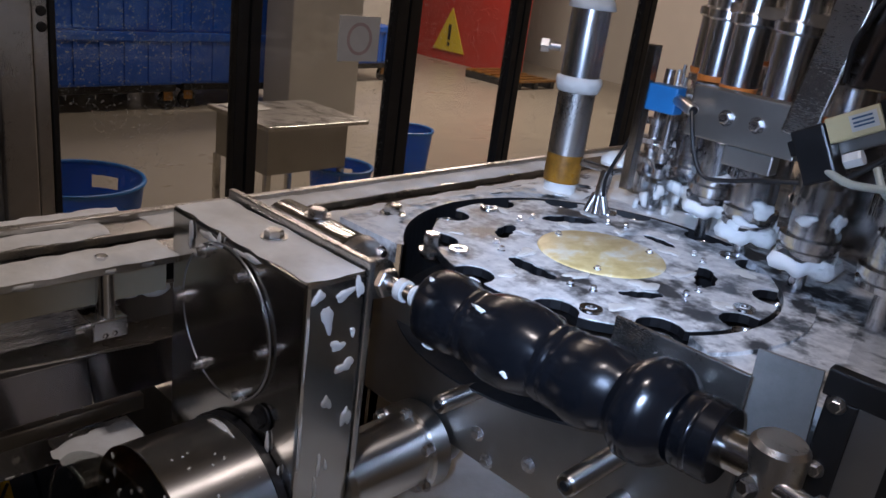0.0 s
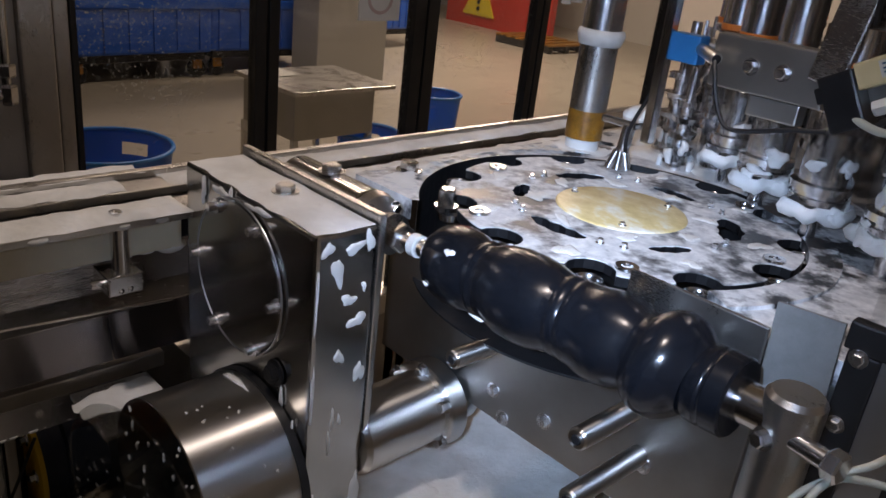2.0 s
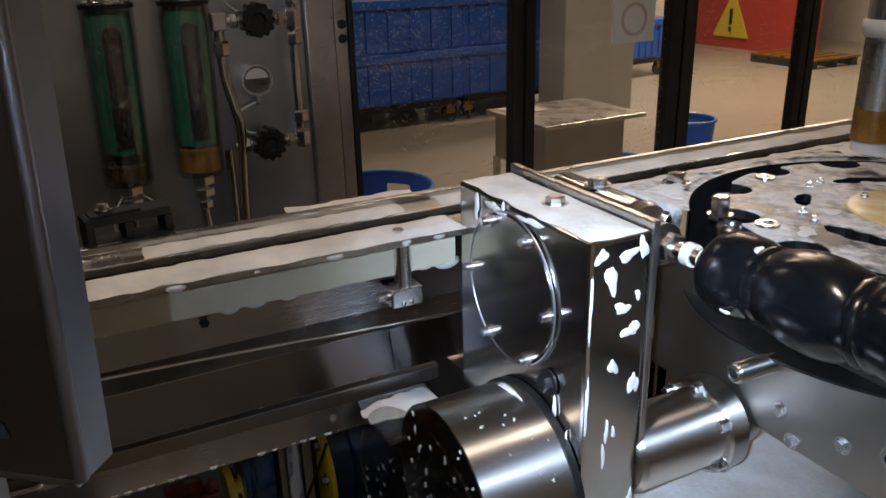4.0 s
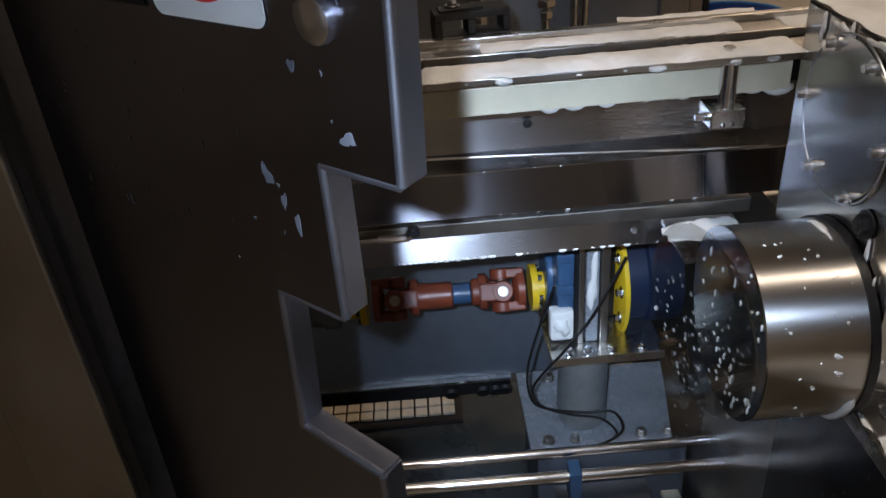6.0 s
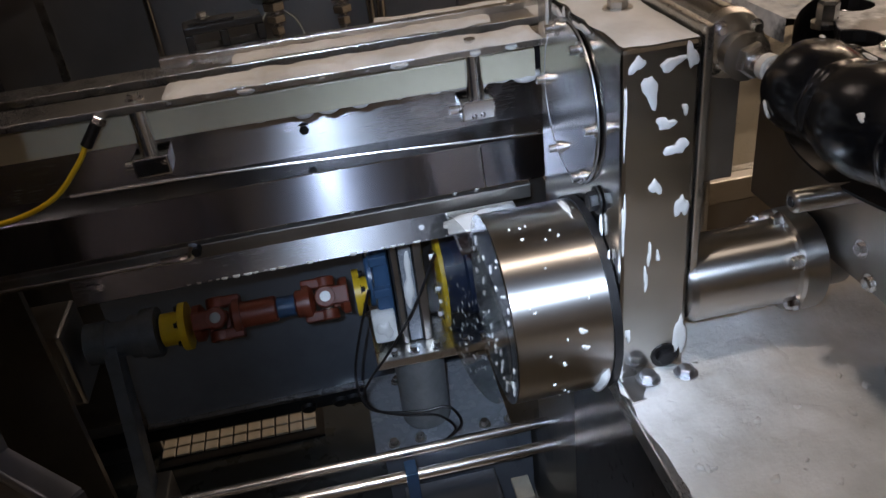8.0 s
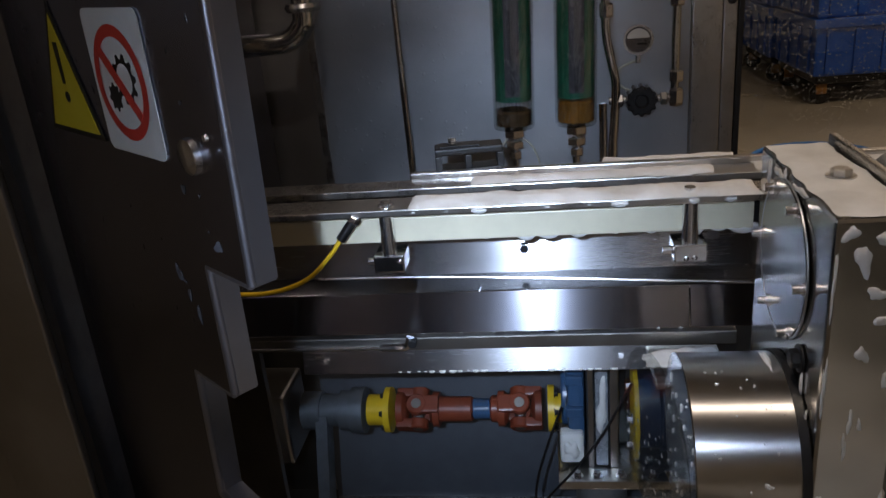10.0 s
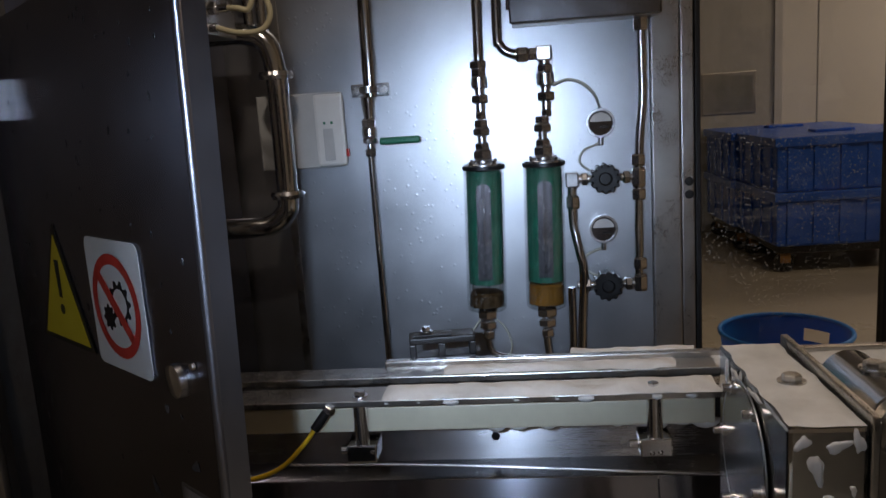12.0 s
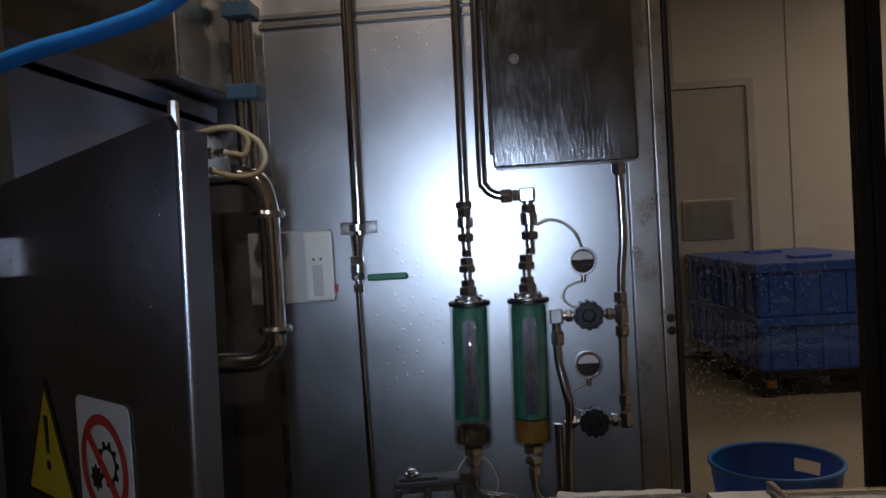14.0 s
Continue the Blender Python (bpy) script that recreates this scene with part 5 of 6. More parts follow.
for k in range(12):
    a = radians(PHASE + 30 * k)
    part("bubble_ring", lathe(B(), (SC.x + 0.293 * math.cos(a), SC.y + 0.293 * math.sin(a), SC.z - 0.03), (0, 0, 1), [(0, 0.022), (0.012, 0.024), (0.016, 0.021), (0.012, 0.018), (0, 0.018)], 20), STEEL_DROPS, star)

# sheet, slotted black bracket and hoses beside the post
gs = thing("guard_plate", (-0.33, 0.97, 0.87), "plain pale steel guard plate with drops", "plate")
part("plate", prism(B(), [(-0.369, 0.989), (-0.29, 0.995), (-0.276, 0.70), (-0.358, 0.70)], lambda u, v, w: V(u, 0.965 + w, v), 0.005), CAST_PALE, gs)
sbk = thing("slotted_bracket", (-0.22, 0.98, 0.8), "black slotted steel bracket with bolts", "bracket")
bm = B()
box(bm, -0.288, -0.05, 0.972, 0.992, 0.965, 1.00, 0.003)
box(bm, -0.282, -0.245, 0.972, 0.992, 0.66, 0.965, 0.003)
box(bm, -0.20, -0.17, 0.972, 0.992, 0.66, 0.965, 0.003)
part("frame", bm, BLACK, sbk)
part("inlay", box(B(), -0.245, -0.2, 0.978, 0.986, 0.66, 0.965), PANEL_STEEL, sbk)
for z in (0.959, 0.87):
    part("bolt", hexbolt(B(), (-0.268, 0.972, z), (0, -1, 0), 0.008, 0.007), CHROME, sbk)
cg = solid("clear_guard", box(B(), -0.30, -0.10, 1.10, 1.104, 0.96, 1.03), CLEAR, "small clear plastic guard strip", "guard")
for k, pts in enumerate(([(-0.235, 0.745, PZ), (-0.24, 0.755, 0.70), (-0.24, 0.764, 0.845), (-0.238, 0.785, 0.875), (-0.218, 0.807, 0.903), (-0.193, 0.824, 0.925), (-0.173, 0.847, 0.94), (-0.12, 0.88, 0.945), (-0.02, 0.94, 0.93)],
                         [(-0.21, 0.735, PZ), (-0.215, 0.745, 0.70), (-0.219, 0.757, 0.864), (-0.221, 0.777, 0.894), (-0.208, 0.802, 0.911), (-0.173, 0.822, 0.915), (-0.142, 0.845, 0.908), (-0.05, 0.90, 0.88)])):
    h = thing("air_hose", pts[0], "pale translucent air hose rising beside the post", "hose", "air hoses")
    part("hose", tube(B(), pts, 0.0040, 10, 8), GREY_HOSE, h)
    if k == 0:
        part("band", lathe(B(), (-0.182, 0.838, 0.934), (0.20, 0.19, 0.15), [(-0.004, 0.0040), (-0.004, 0.0052), (0.004, 0.0052), (0.004, 0.0040)], 12), YELLOW, h, "yellow band")
cx = solid("machine_post", rod(B(), (-0.10, 0.98, PZ), (-0.10, 0.98, 1.0), 0.028, 20), STEEL, "round stainless machine post", "post")

# ---- filler carousel ----
CC = V(-0.16, 2.17, 0.9)
car = thing("filler_carousel", CC, "turning filler carousel with steel filling heads and foam", "filler")
part("lower_plate", lathe(B(), (CC.x, CC.y, 0.90), (0, 0, 1), [(0, 0), (0, 0.80), (0.02, 0.80), (0.02, 0)], 72), TABLE, car)
part("drum", lathe(B(), (CC.x, CC.y, 0.92), (0, 0, 1), [(0, 0.60), (0.9, 0.60), (0.9, 0.66), (1.0, 0.66), (1.0, 0)], 60), MIRROR, car)
part("ring_plate", lathe(B(), (CC.x, CC.y, 1.36), (0, 0, 1), [(0, 0.60), (0, 0.86), (0.02, 0.86), (0.02, 0.60)], 72), STEEL, car)


def head_meshes():
    """One filling head, drawn round its own axis."""
    o = Vector((0, 0, 0))

    def me(name, bm, mat):
        return (name, mesh_of(name, bm, mat, o), mat)
    bell = B()
    lathe(bell, (0, 0, 1.00), (0, 0, 1), [(0, 0.0), (0, 0.030), (0.004, 0.046), (0.014, 0.048), (0.016, 0.042), (0.022, 0.042), (0.024, 0.049), (0.036, 0.049), (0.038, 0.038), (0.10, 0.038), (0.102, 0.046), (0.125, 0.046), (0.13, 0.03), (0.15, 0.03), (0.15, 0)], 32)
    neck = rod(B(), (0, 0, 0.925), (0, 0, 1.0), 0.014, 16)
    yoke = B()
    box(yoke, -0.060, -0.052, -0.006, 0.006, 1.09, 1.22, 0.002)
    box(yoke, 0.052, 0.060, -0.006, 0.006, 1.09, 1.22, 0.002)
    box(yoke, -0.062, 0.062, -0.02, 0.02, 1.155, 1.172, 0.003)
    for q in (-1, 1):
        hexbolt(yoke, (q * 0.056, -0.006, 1.10), (0, -1, 0), 0.006, 0.006)
        hexbolt(yoke, (q * 0.03, -0.02, 1.163), (0, -1, 0), 0.006, 0.007)
    clamp = B()
    lathe(clamp, (0, 0, 1.172), (0, 0, 1), [(0, 0.02), (0.0, 0.034), (0.012, 0.036), (0.012, 0.024), (0.03, 0.024), (0.03, 0.036), (0.045, 0.036), (0.045, 0)], 22)
    seal = lathe(B(), (0, 0, 1.22), (0, 0, 1), [(0, 0), (0, 0.034), (0.012, 0.036), (0.012, 0)], 24)
    cyl = lathe(B(), (0, 0, 1.232), (0, 0, 1), [(0, 0), (0, 0.034), (0.11, 0.034), (0.115, 0.042), (0.13, 0.042), (0.135, 0.03), (0.30, 0.03), (0.32, 0.036), (0.42, 0.036), (0.42, 0)], 24)
    guard = lathe(B(), (0, 0, 1.045), (0, 0, 1), [(0, 0.052), (0.09, 0.052), (0.09, 0.050), (0, 0.050)], 28)
    lever = B()
    tube(lever, [(-0.03, -0.03, 1.19), (-0.05, -0.06, 1.20), (-0.06, -0.075, 1.175), (-0.06, -0.08, 1.12)], 0.006, 8, 5)
    rod(lever, (-0.06, -0.08, 1.09), (-0.06, -0.08, 1.125), 0.011, 12)
    ring = B()
    for q in range(8):
        a = q * math.tau / 8
        hexbolt(ring, (0.040 * math.cos(a), 0.040 * math.sin(a), 1.125), (0, 0, 1), 0.0045, 0.007, False)
    return [me("splash_guard", guard, CLEAR), me("lever", lever, STEEL_BRIGHT), me("bolt_ring", ring, CHROME), me("bell", bell, CHROME), me("filling_neck", neck, CHROME), me("yoke", yoke, STEEL_DROPS), me("clamp", clamp, CHROME), me("seal", seal, SEAL), me("cylinder", cyl, CHROME)]


def foam_clump(seed):
    """Ragged lumps of foam clinging to a bell."""
    rnd = random.Random(seed)
    bm = B()
    for k in range(9):
        a, z = rnd.uniform(0, 6.28), rnd.uniform(0.99, 1.075)
        splash(bm, lambda u, v, w: V((0.047 + w) * math.cos(u), (0.047 + w) * math.sin(u), v), a, z, rnd.uniform(0.15, 0.6), rnd.uniform(0.006, 0.018), seed * 40 + k, rnd.uniform(0.003, 0.008), 18)
    rows_ = []
    for z, q in ((0.972, 0.030), (0.978, 0.050), (0.992, 0.056), (1.004, 0.050)):
        rows_.append([bm.verts.new((q * (1 + 0.16 * math.sin(3 * k * math.tau / 28 + seed) + 0.10 * math.sin(7 * k * math.tau / 28 + 2 * seed)) * math.cos(k * math.tau / 28), q * (1 + 0.16 * math.sin(3 * k * math.tau / 28 + seed) + 0.10 * math.sin(7 * k * math.tau / 28 + 2 * seed)) * math.sin(k * math.tau / 28), z + 0.004 * math.sin(5 * k * math.tau / 28 + seed))) for k in range(28)])
    for p_, q_ in zip(rows_, rows_[1:]):
        for k in range(28):
            bm.faces.new((p_[k], p_[(k + 1) % 28], q_[(k + 1) % 28], q_[k])).smooth = True
    for v in bm.verts:
        q = v.co * 60 + Vector((seed * 7.3, 0, 0))
        v.co *= 1.0 + 0.004 * noise.noise(q)
    return mesh_of("foam", bm, FOAM, Vector((0, 0, 0)))


HEADS = head_meshes()
CLUMPS = [foam_clump(5 + k) for k in range(4)]
for k in range(36):
    a = radians(-122.8 + 10 * k)
    holder = new("filling_head")
    holder.parent = car
    holder.matrix_basis = Matrix.Translation((0.85 * math.cos(a), 0.85 * math.sin(a), -CC.z)) @ Matrix.Rotation(a, 4, "Z")
    HOME[holder] = CC
    for name, me, _ in HEADS:
        ob = new(name, me)
        ob.parent = holder
    if k % 7 != 4:
        ob = new("foam_clump", CLUMPS[k % 4])
        ob.parent = holder
        tagged(ob, "clumps of white foam", kind="stuff")

# ---- fixed parts over the star wheel ----
bar = thing("carrier_bar", (-0.58, 1.25, 1.17), "thick brownish steel carrier bar with two bolts", "bar")
part("bar", box(B(), -0.665, -0.485, 1.235, 1.275, 1.172, 1.252, 0.003), STEEL_DARK, bar)
part("lower_block", box(B(), -0.595, -0.515, 1.24, 1.27, 1.140, 1.171, 0.003), STEEL_DARK, bar)
for x in (-0.60, -0.55):
    part("bolt", hexbolt(B(), (x, 1.235, 1.212), (0, -1, 0), 0.009, 0.010), CHROME, bar)
up = thing("upright_plate", (-0.48, 1.27, 1.1), "pale grey upright steel plate with slots", "plate")
part("plate", box(B(), -0.024, 0.024, 0, 0.01, -0.01, 0.28, 0.003, Matrix.Translation((-0.485, 1.222, 1.22)) @ Matrix.Rotation(radians(8), 4, "Y")), STEEL, up)
part("cross_plate", box(B(), -0.50, -0.20, 1.26, 1.28, 1.29, 1.75, 0.003), MIRROR, up)
part("bolt", hexbolt(B(), (-0.47, 1.255, 1.40), (0, -1, 0), 0.018, 0.016), CHROME, up)
sol = thing("solenoid_valve", (-0.45, 1.2, 1.2), "black and beige solenoid valve with pale hoses", "valve")
VM = Matrix.Translation((-0.438, 1.205, 1.212)) @ Matrix.Rotation(radians(-30), 4, "Y")
part("coil", box(B(), -0.035, 0.012, -0.02, 0.02, -0.05, 0.03, 0.004, VM), BLACK_PLASTIC, sol)
part("plug", box(B(), -0.046, -0.034, -0.01, 0.01, -0.005, 0.018, 0.003, VM), BLACK_PLASTIC, sol)
part("valve_body", box(B(), 0.013, 0.085, -0.018, 0.018, -0.002, 0.034, 0.003, VM), BEIGE, sol, "beige valve body")
part("rating_plate", box(B(), 0.045, 0.080, -0.0195, -0.018, 0.006, 0.028, 0, VM), GREY_BOX, sol)
for z in (0.022, 0.016, 0.011):
    part("print_bar", box(B(), 0.049, 0.075, -0.0202, -0.0196, z, z + 0.0025, 0, VM), BLUE_METAL, sol)
part("end_block", box(B(), 0.086, 0.12, -0.02, 0.02, -0.006, 0.036, 0.004, VM), BLACK_PLASTIC, sol)
part("gland", nut(B(), VM @ V(0.02, 0, -0.03), VM @ V(0.045, 0, -0.03), 0.012), WHITE, sol)
part("bracket_arm", box(B(), -0.02, 0.12, 0.02, 0.05, -0.02, 0.01, 0.003, VM), STEEL_DARK, sol)
for pts, mat, r in (([(-0.42, 1.19, 1.18), (-0.37, 1.17, 1.175), (-0.30, 1.16, 1.20), (-0.26, 1.16, 1.30)], GREY_HOSE, 0.0055),
                    ([(-0.36, 1.19, 1.20), (-0.33, 1.17, 1.17), (-0.29, 1.17, 1.19), (-0.25, 1.18, 1.28)], GREY_HOSE, 0.005),
                    ([(-0.44, 1.22, 1.30), (-0.435, 1.20, 1.36), (-0.40, 1.2, 1.42), (-0.37, 1.21, 1.34), (-0.36, 1.22, 1.27)], BLACK, 0.004),
                    ([(-0.40, 1.2, 1.17), (-0.38, 1.2, 1.19), (-0.33, 1.21, 1.24)], BLACK, 0.0045)):
    solid("valve_hose", tube(B(), pts, r, 10, 8), mat, "hose looping from the solenoid valve", "hose", at=pts[0], group="valve hoses")
bs = thing("light_sensor", (-0.66, 1.25, 1.21), "steel sensor tube on a blue block with a black cable", "sensor")
part("block", box(B(), -0.745, -0.69, 1.235, 1.265, 1.195, 1.24, 0.004), paint("sky_blue_plastic", (0.02, 0.16, 0.42), 0.35), bs)
part("barrel", rod(B(), (-0.70, 1.25, 1.222), (-0.64, 1.20, 1.216), 0.0095, 16), STEEL, bs)
part("end_hole", lathe(B(), (-0.64, 1.20, 1.216), (0.06, -0.05, -0.006), [(0, 0.007), (0.001, 0.007), (0.001, 0)], 14), BLACK, bs)
part("cable", tube(B(), [(-0.642, 1.20, 1.214), (-0.63, 1.19, 1.19), (-0.615, 1.185, 1.155), (-0.592, 1.18, 1.128), (-0.56, 1.18, 1.128), (-0.50, 1.18, 1.145), (-0.45, 1.185, 1.155)], 0.0036, 8, 8), BLACK, bs)
part("clear_bracket", box(B(), -0.765, -0.748, 1.24, 1.26, 1.05, 1.30, 0.002), STEEL_BRIGHT, bs)
nz = thing("rinse_nozzle", (-0.873, 1.362, 0.95), "chrome rinse nozzle with a thin black cable", "nozzle")
NM = V(-0.873, 1.362, 0.955)
part("stem", rod(B(), NM + V(0, 0, 0.012), NM + V(0.004, 0.008, 0.085), 0.0125, 16), CHROME, nz)
for k in range(6):
    a = k * math.tau / 6
    part("prong", rod(B(), NM + V(0.008 * math.cos(a), 0.008 * math.sin(a), 0.035), NM + V(0.021 * math.cos(a), 0.021 * math.sin(a), 0.0), 0.0075, 10), CHROME, nz)
part("bracket", box(B(), -0.93, -0.85, 1.36, 1.43, 1.035, 1.05, 0.004), STEEL_DROPS, nz)
part("cable", tube(B(), [NM + V(0.01, 0, 0.03), (-0.85, 1.34, 1.04), (-0.80, 1.31, 1.13), (-0.755, 1.27, 1.21)], 0.0036, 8, 8), BLACK, nz)
part("white_cap", lathe(B(), (-0.88, 1.42, 1.045), (0, 0, 1), [(0, 0.036), (0.012, 0.034), (0.024, 0.018), (0.027, 0)], 16), FOAM, nz)
tw = thing("sight_tube", (-1.04, 1.468, 0.94), "upright steel tube with an amber sight glass and foam collars", "tube")
T0 = (-1.04, 1.468, 0.935)
part("base", lathe(B(), T0, (0, 0, 1), [(0, 0), (0, 0.036), (0.025, 0.036), (0.028, 0.032), (0.028, 0)], 28), WHITE, tw, "white plastic base")
part("sight_glass", lathe(B(), T0, (0, 0, 1), [(0.028, 0), (0.028, 0.040), (0.09, 0.040), (0.09, 0)], 28), RUST, tw, "amber sight glass")
part("tube", lathe(B(), T0, (0, 0, 1), [(0.09, 0), (0.09, 0.040), (0.235, 0.040), (0.235, 0)], 28), STEEL_V, tw)
part("foam_collar", lathe(B(), T0, (0, 0, 1), [(0.225, 0.03), (0.225, 0.044), (0.245, 0.050), (0.255, 0.048), (0.262, 0.03)], 24), FOAM, tw)
part("upper_tube", lathe(B(), T0, (0, 0, 1), [(0.25, 0), (0.25, 0.042), (0.40, 0.042), (0.40, 0)], 28), CHROME, tw)
part("foam_cap", lathe(B(), T0, (0, 0, 1), [(0.395, 0.03), (0.395, 0.050), (0.41, 0.046), (0.43, 0.03), (0.50, 0.018), (0.54, 0.008), (0.54, 0)], 20), FOAM, tw)
part("rod", rod(B(), (-1.04, 1.468, 1.33), (-1.04, 1.468, 1.9), 0.020, 16), STEEL_BRIGHT, tw)
part("side_bolt", nut(rod(B(), (-1.08, 1.44, 1.245), (-1.12, 1.42, 1.245), 0.009, 10), (-1.10, 1.43, 1.245), (-1.12, 1.42, 1.245), 0.016), CHROME, tw)
for k, (x, y, r, h) in enumerate(((-0.93, 1.64, 0.024, 0.17), (-0.86, 1.56, 0.02, 0.13), (-0.99, 1.76, 0.026, 0.2), (-0.80, 1.62, 0.022, 0.15))):
    g = thing("filler_fitting", (x, y, 0.94), "short chrome filler fitting with collars in foam", "fitting", "filler fittings")
    outline_ = [(0, 0), (0, r * 1.5)]
    for q in range(4):
        z0, z1 = h * q / 4, h * (q + 1) / 4
        outline_ += [(z0 + 0.012, r * 1.5), (z0 + 0.014, r * (0.9 - 0.08 * q)), (z1 - 0.004, r * (0.9 - 0.08 * q)), (z1, r * (1.4 - 0.1 * q))]
    outline_ += [(h + 0.012, r * 1.1), (h + 0.014, r * 0.5), (h + 0.08, r * 0.45), (h + 0.08, 0)]
    part("body", lathe(B(), (x, y, 0.935), (0, 0, 1), outline_, 22), CHROME, g)
    part("clear_cup", lathe(B(), (x, y, 0.955), (0, 0, 1), [(0, r * 1.8), (h * 0.5, r * 1.8), (h * 0.5, r * 1.75), (0, r * 1.75)], 22), CLEAR, g)
    for q in range(3):
        a = 2.1 * q + k
        part("bolt", hexbolt(B(), (x + r * 1.2 * math.cos(a), y + r * 1.2 * math.sin(a), 0.935 + h + 0.0), (0, 0, 1), 0.005, 0.009), CHROME, g)
    fm = B()
    for q in range(7):
        a = 0.9 * q + k
        splash(fm, lambda u, v, w: V(x + (r * 1.55 + w) * math.cos(u), y + (r * 1.55 + w) * math.sin(u), v), a, 0.945 + 0.02 * (q % 3), 0.35, 0.014, 800 + 10 * k + q, 0.008, 12)
    part("foam_collar", fm, FOAM, g)

# ---- the pit under the conveyor ----
pit = thing("pit_lining", (-1.9, 0.1, FZ), "blue-grey sheet lining behind the drive shaft", "lining", kind="structure")
part("back_sheet", box(B(), -1.93, -1.90, -0.46, 0.66, -0.325, 0.66), PIT_PAINT, pit)
part("edge_flange", box(B(), -1.93, -1.880, -0.46, 0.21, -0.336, -0.326), STEEL, pit)
part("black_beam", box(B(), -1.95, -1.90, -0.7, 0.21, -0.400, -0.337, 0.005), BLACK, pit)
for y in (0.02, 0.12, 0.16, 0.19):
    part("beam_stud", lathe(B(), (-1.90, y, -0.385), (1, 0, -0.4), [(0, 0), (0, 0.026), (0.012, 0.022), (0.014, 0)], 14), BLACK, pit)
# sheet added over the beige hall floor to make the pit floor dark
part("floor_sheet", box(B(), -2.9, -1.0, -1.9, 0.594, FZ, FZ + 0.004), PIT_FLOOR, pit, "dark sheet added over the pit floor")
part("side_sheet", box(B(), -1.90, -1.0, 0.63, 0.655, FZ, 0.60), STEEL_DARK, pit)
part("far_sheet", box(B(), -1.97, -1.95, -1.9, -0.465, FZ, 0.6), STEEL_DARK, pit)
mat = thing("floor_grating", (-1.9, -0.17, FZ), "black perforated plate, square cells coloured as lit floor", "grating")
part("frame", box(B(), -2.125, -1.875, -0.47, 0.05, FZ + 0.004, FZ + 0.012), BLACK, mat)
# raised cells stand for floor seen through holes, warm light painted in as tan
cell_me = mesh_of("cell", box(B(), -0.0175, 0.0175, -0.0195, 0.0195, 0, 0.010, 0.003), TAN, Vector((0, 0, 0)))
for i in range(5):
    for j in range(11):
        ob = new("cell", cell_me)
        ob.parent = mat
        ob.location = (-0.20 + 0.043 * i, -0.275 + 0.045 * j, 0.012)
cs = thing("cardan_shaft", (-1.585, 0.03, 0.21), "red oxide cardan shaft with yellow flanges", "shaft")


def on_y(y):
    return (-1.585, y, 0.21)


part("flange", lathe(B(), on_y(0.235), (0, 1, 0), [(0, 0), (0, 0.058), (0.016, 0.058), (0.016, 0.037), (0.062, 0.037), (0.062, 0)], 30), YELLOW, cs, "yellow flange")
part("flange", lathe(B(), on_y(-0.165), (0, -1, 0), [(0, 0), (0, 0.058), (0.016, 0.058), (0.016, 0.040), (0.062, 0.040), (0.062, 0)], 30), YELLOW, cs, "yellow flange")
for s, y0 in ((1, 0.235), (-1, -0.165)):
    for k in range(6):
        a = k * math.tau / 6
        part("flange_bolt", hexbolt(B(), (-1.585 + 0.048 * math.cos(a), y0 + s * 0.016, 0.21 + 0.048 * math.sin(a)), (0, s, 0), 0.007, 0.008), BLACK, cs)


def yoke(y, s, turned):
    """A fork with two eyes round the cross pin."""
    bm = B()
    lathe(bm, on_y(y - s * 0.055), (0, s, 0), [(0, 0), (0, 0.045), (0.016, 0.045), (0.024, 0.034), (0.03, 0)], 24)
    for q in (-1, 1):
        off = V(q * 0.04, 0, 0) if turned else V(0, 0, q * 0.04)
        c = Vector(on_y(y)) + off
        w = off.normalized()
        rod(bm, c - w * 0.013, c + w * 0.013, 0.026, 18)
        side = V(0, 0, 1) if turned else V(1, 0, 0)
        m = Matrix.Translation(c - V(0, s * 0.026, 0))
        if turned:
            box(bm, -0.012, 0.012, -0.03, 0.03, -0.022, 0.022, 0.005, m)
        else:
            box(bm, -0.022, 0.022, -0.03, 0.03, -0.012, 0.012, 0.005, m)
    return bm


for y, s in ((0.165, 1), (-0.095, -1)):
    part("yoke", yoke(y, -s, True), ORANGE, cs)
    part("yoke", yoke(y, s, False), ORANGE, cs)
    part("cross_pin", rod(rod(B(), Vector(on_y(y)) - V(0.054, 0, 0), Vector(on_y(y)) + V(0.054, 0, 0), 0.014, 14), Vector(on_y(y)) - V(0, 0, 0.054), Vector(on_y(y)) + V(0, 0, 0.054), 0.014, 14), STEEL_DARK, cs)
part("tube", rod(B(), on_y(-0.055), on_y(0.045), 0.032, 24), ORANGE, cs)
part("sleeve", rod(B(), on_y(0.045), on_y(0.09), 0.026, 24), BLUE_METAL, cs, "dark blue sliding sleeve")
part("collar", rod(B(), on_y(0.09), on_y(0.118), 0.034, 24), ORANGE, cs)
hb = thing("swing_bracket", (-1.58, -0.32, 0.2), "cast grey bearing hub on a swinging arm", "bearing")
part("hub", lathe(B(), on_y(-0.40), (0, 1, 0), [(0, 0), (0, 0.05), (0.05, 0.05), (0.05, 0.042), (0.10, 0.042), (0.10, 0.052), (0.13, 0.052), (0.13, 0.06), (0.165, 0.06), (0.165, 0)], 28), CAST, hb)
part("arm", prism(B(), [(-1.60, 0.22), (-1.54, 0.22), (-1.40, -0.16), (-1.46, -0.18)], lambda u, v, w: V(u, -0.36 + w, v), 0.03), CAST, hb)
part("rear_block", box(B(), -1.66, -1.5, -0.75, -0.42, 0.10, 0.30, 0.01), STEEL_DARK, hb)
part("foot", box(B(), -1.5, -1.36, -0.38, -0.3, FZ, -0.15, 0.005), STEEL_DARK, hb)
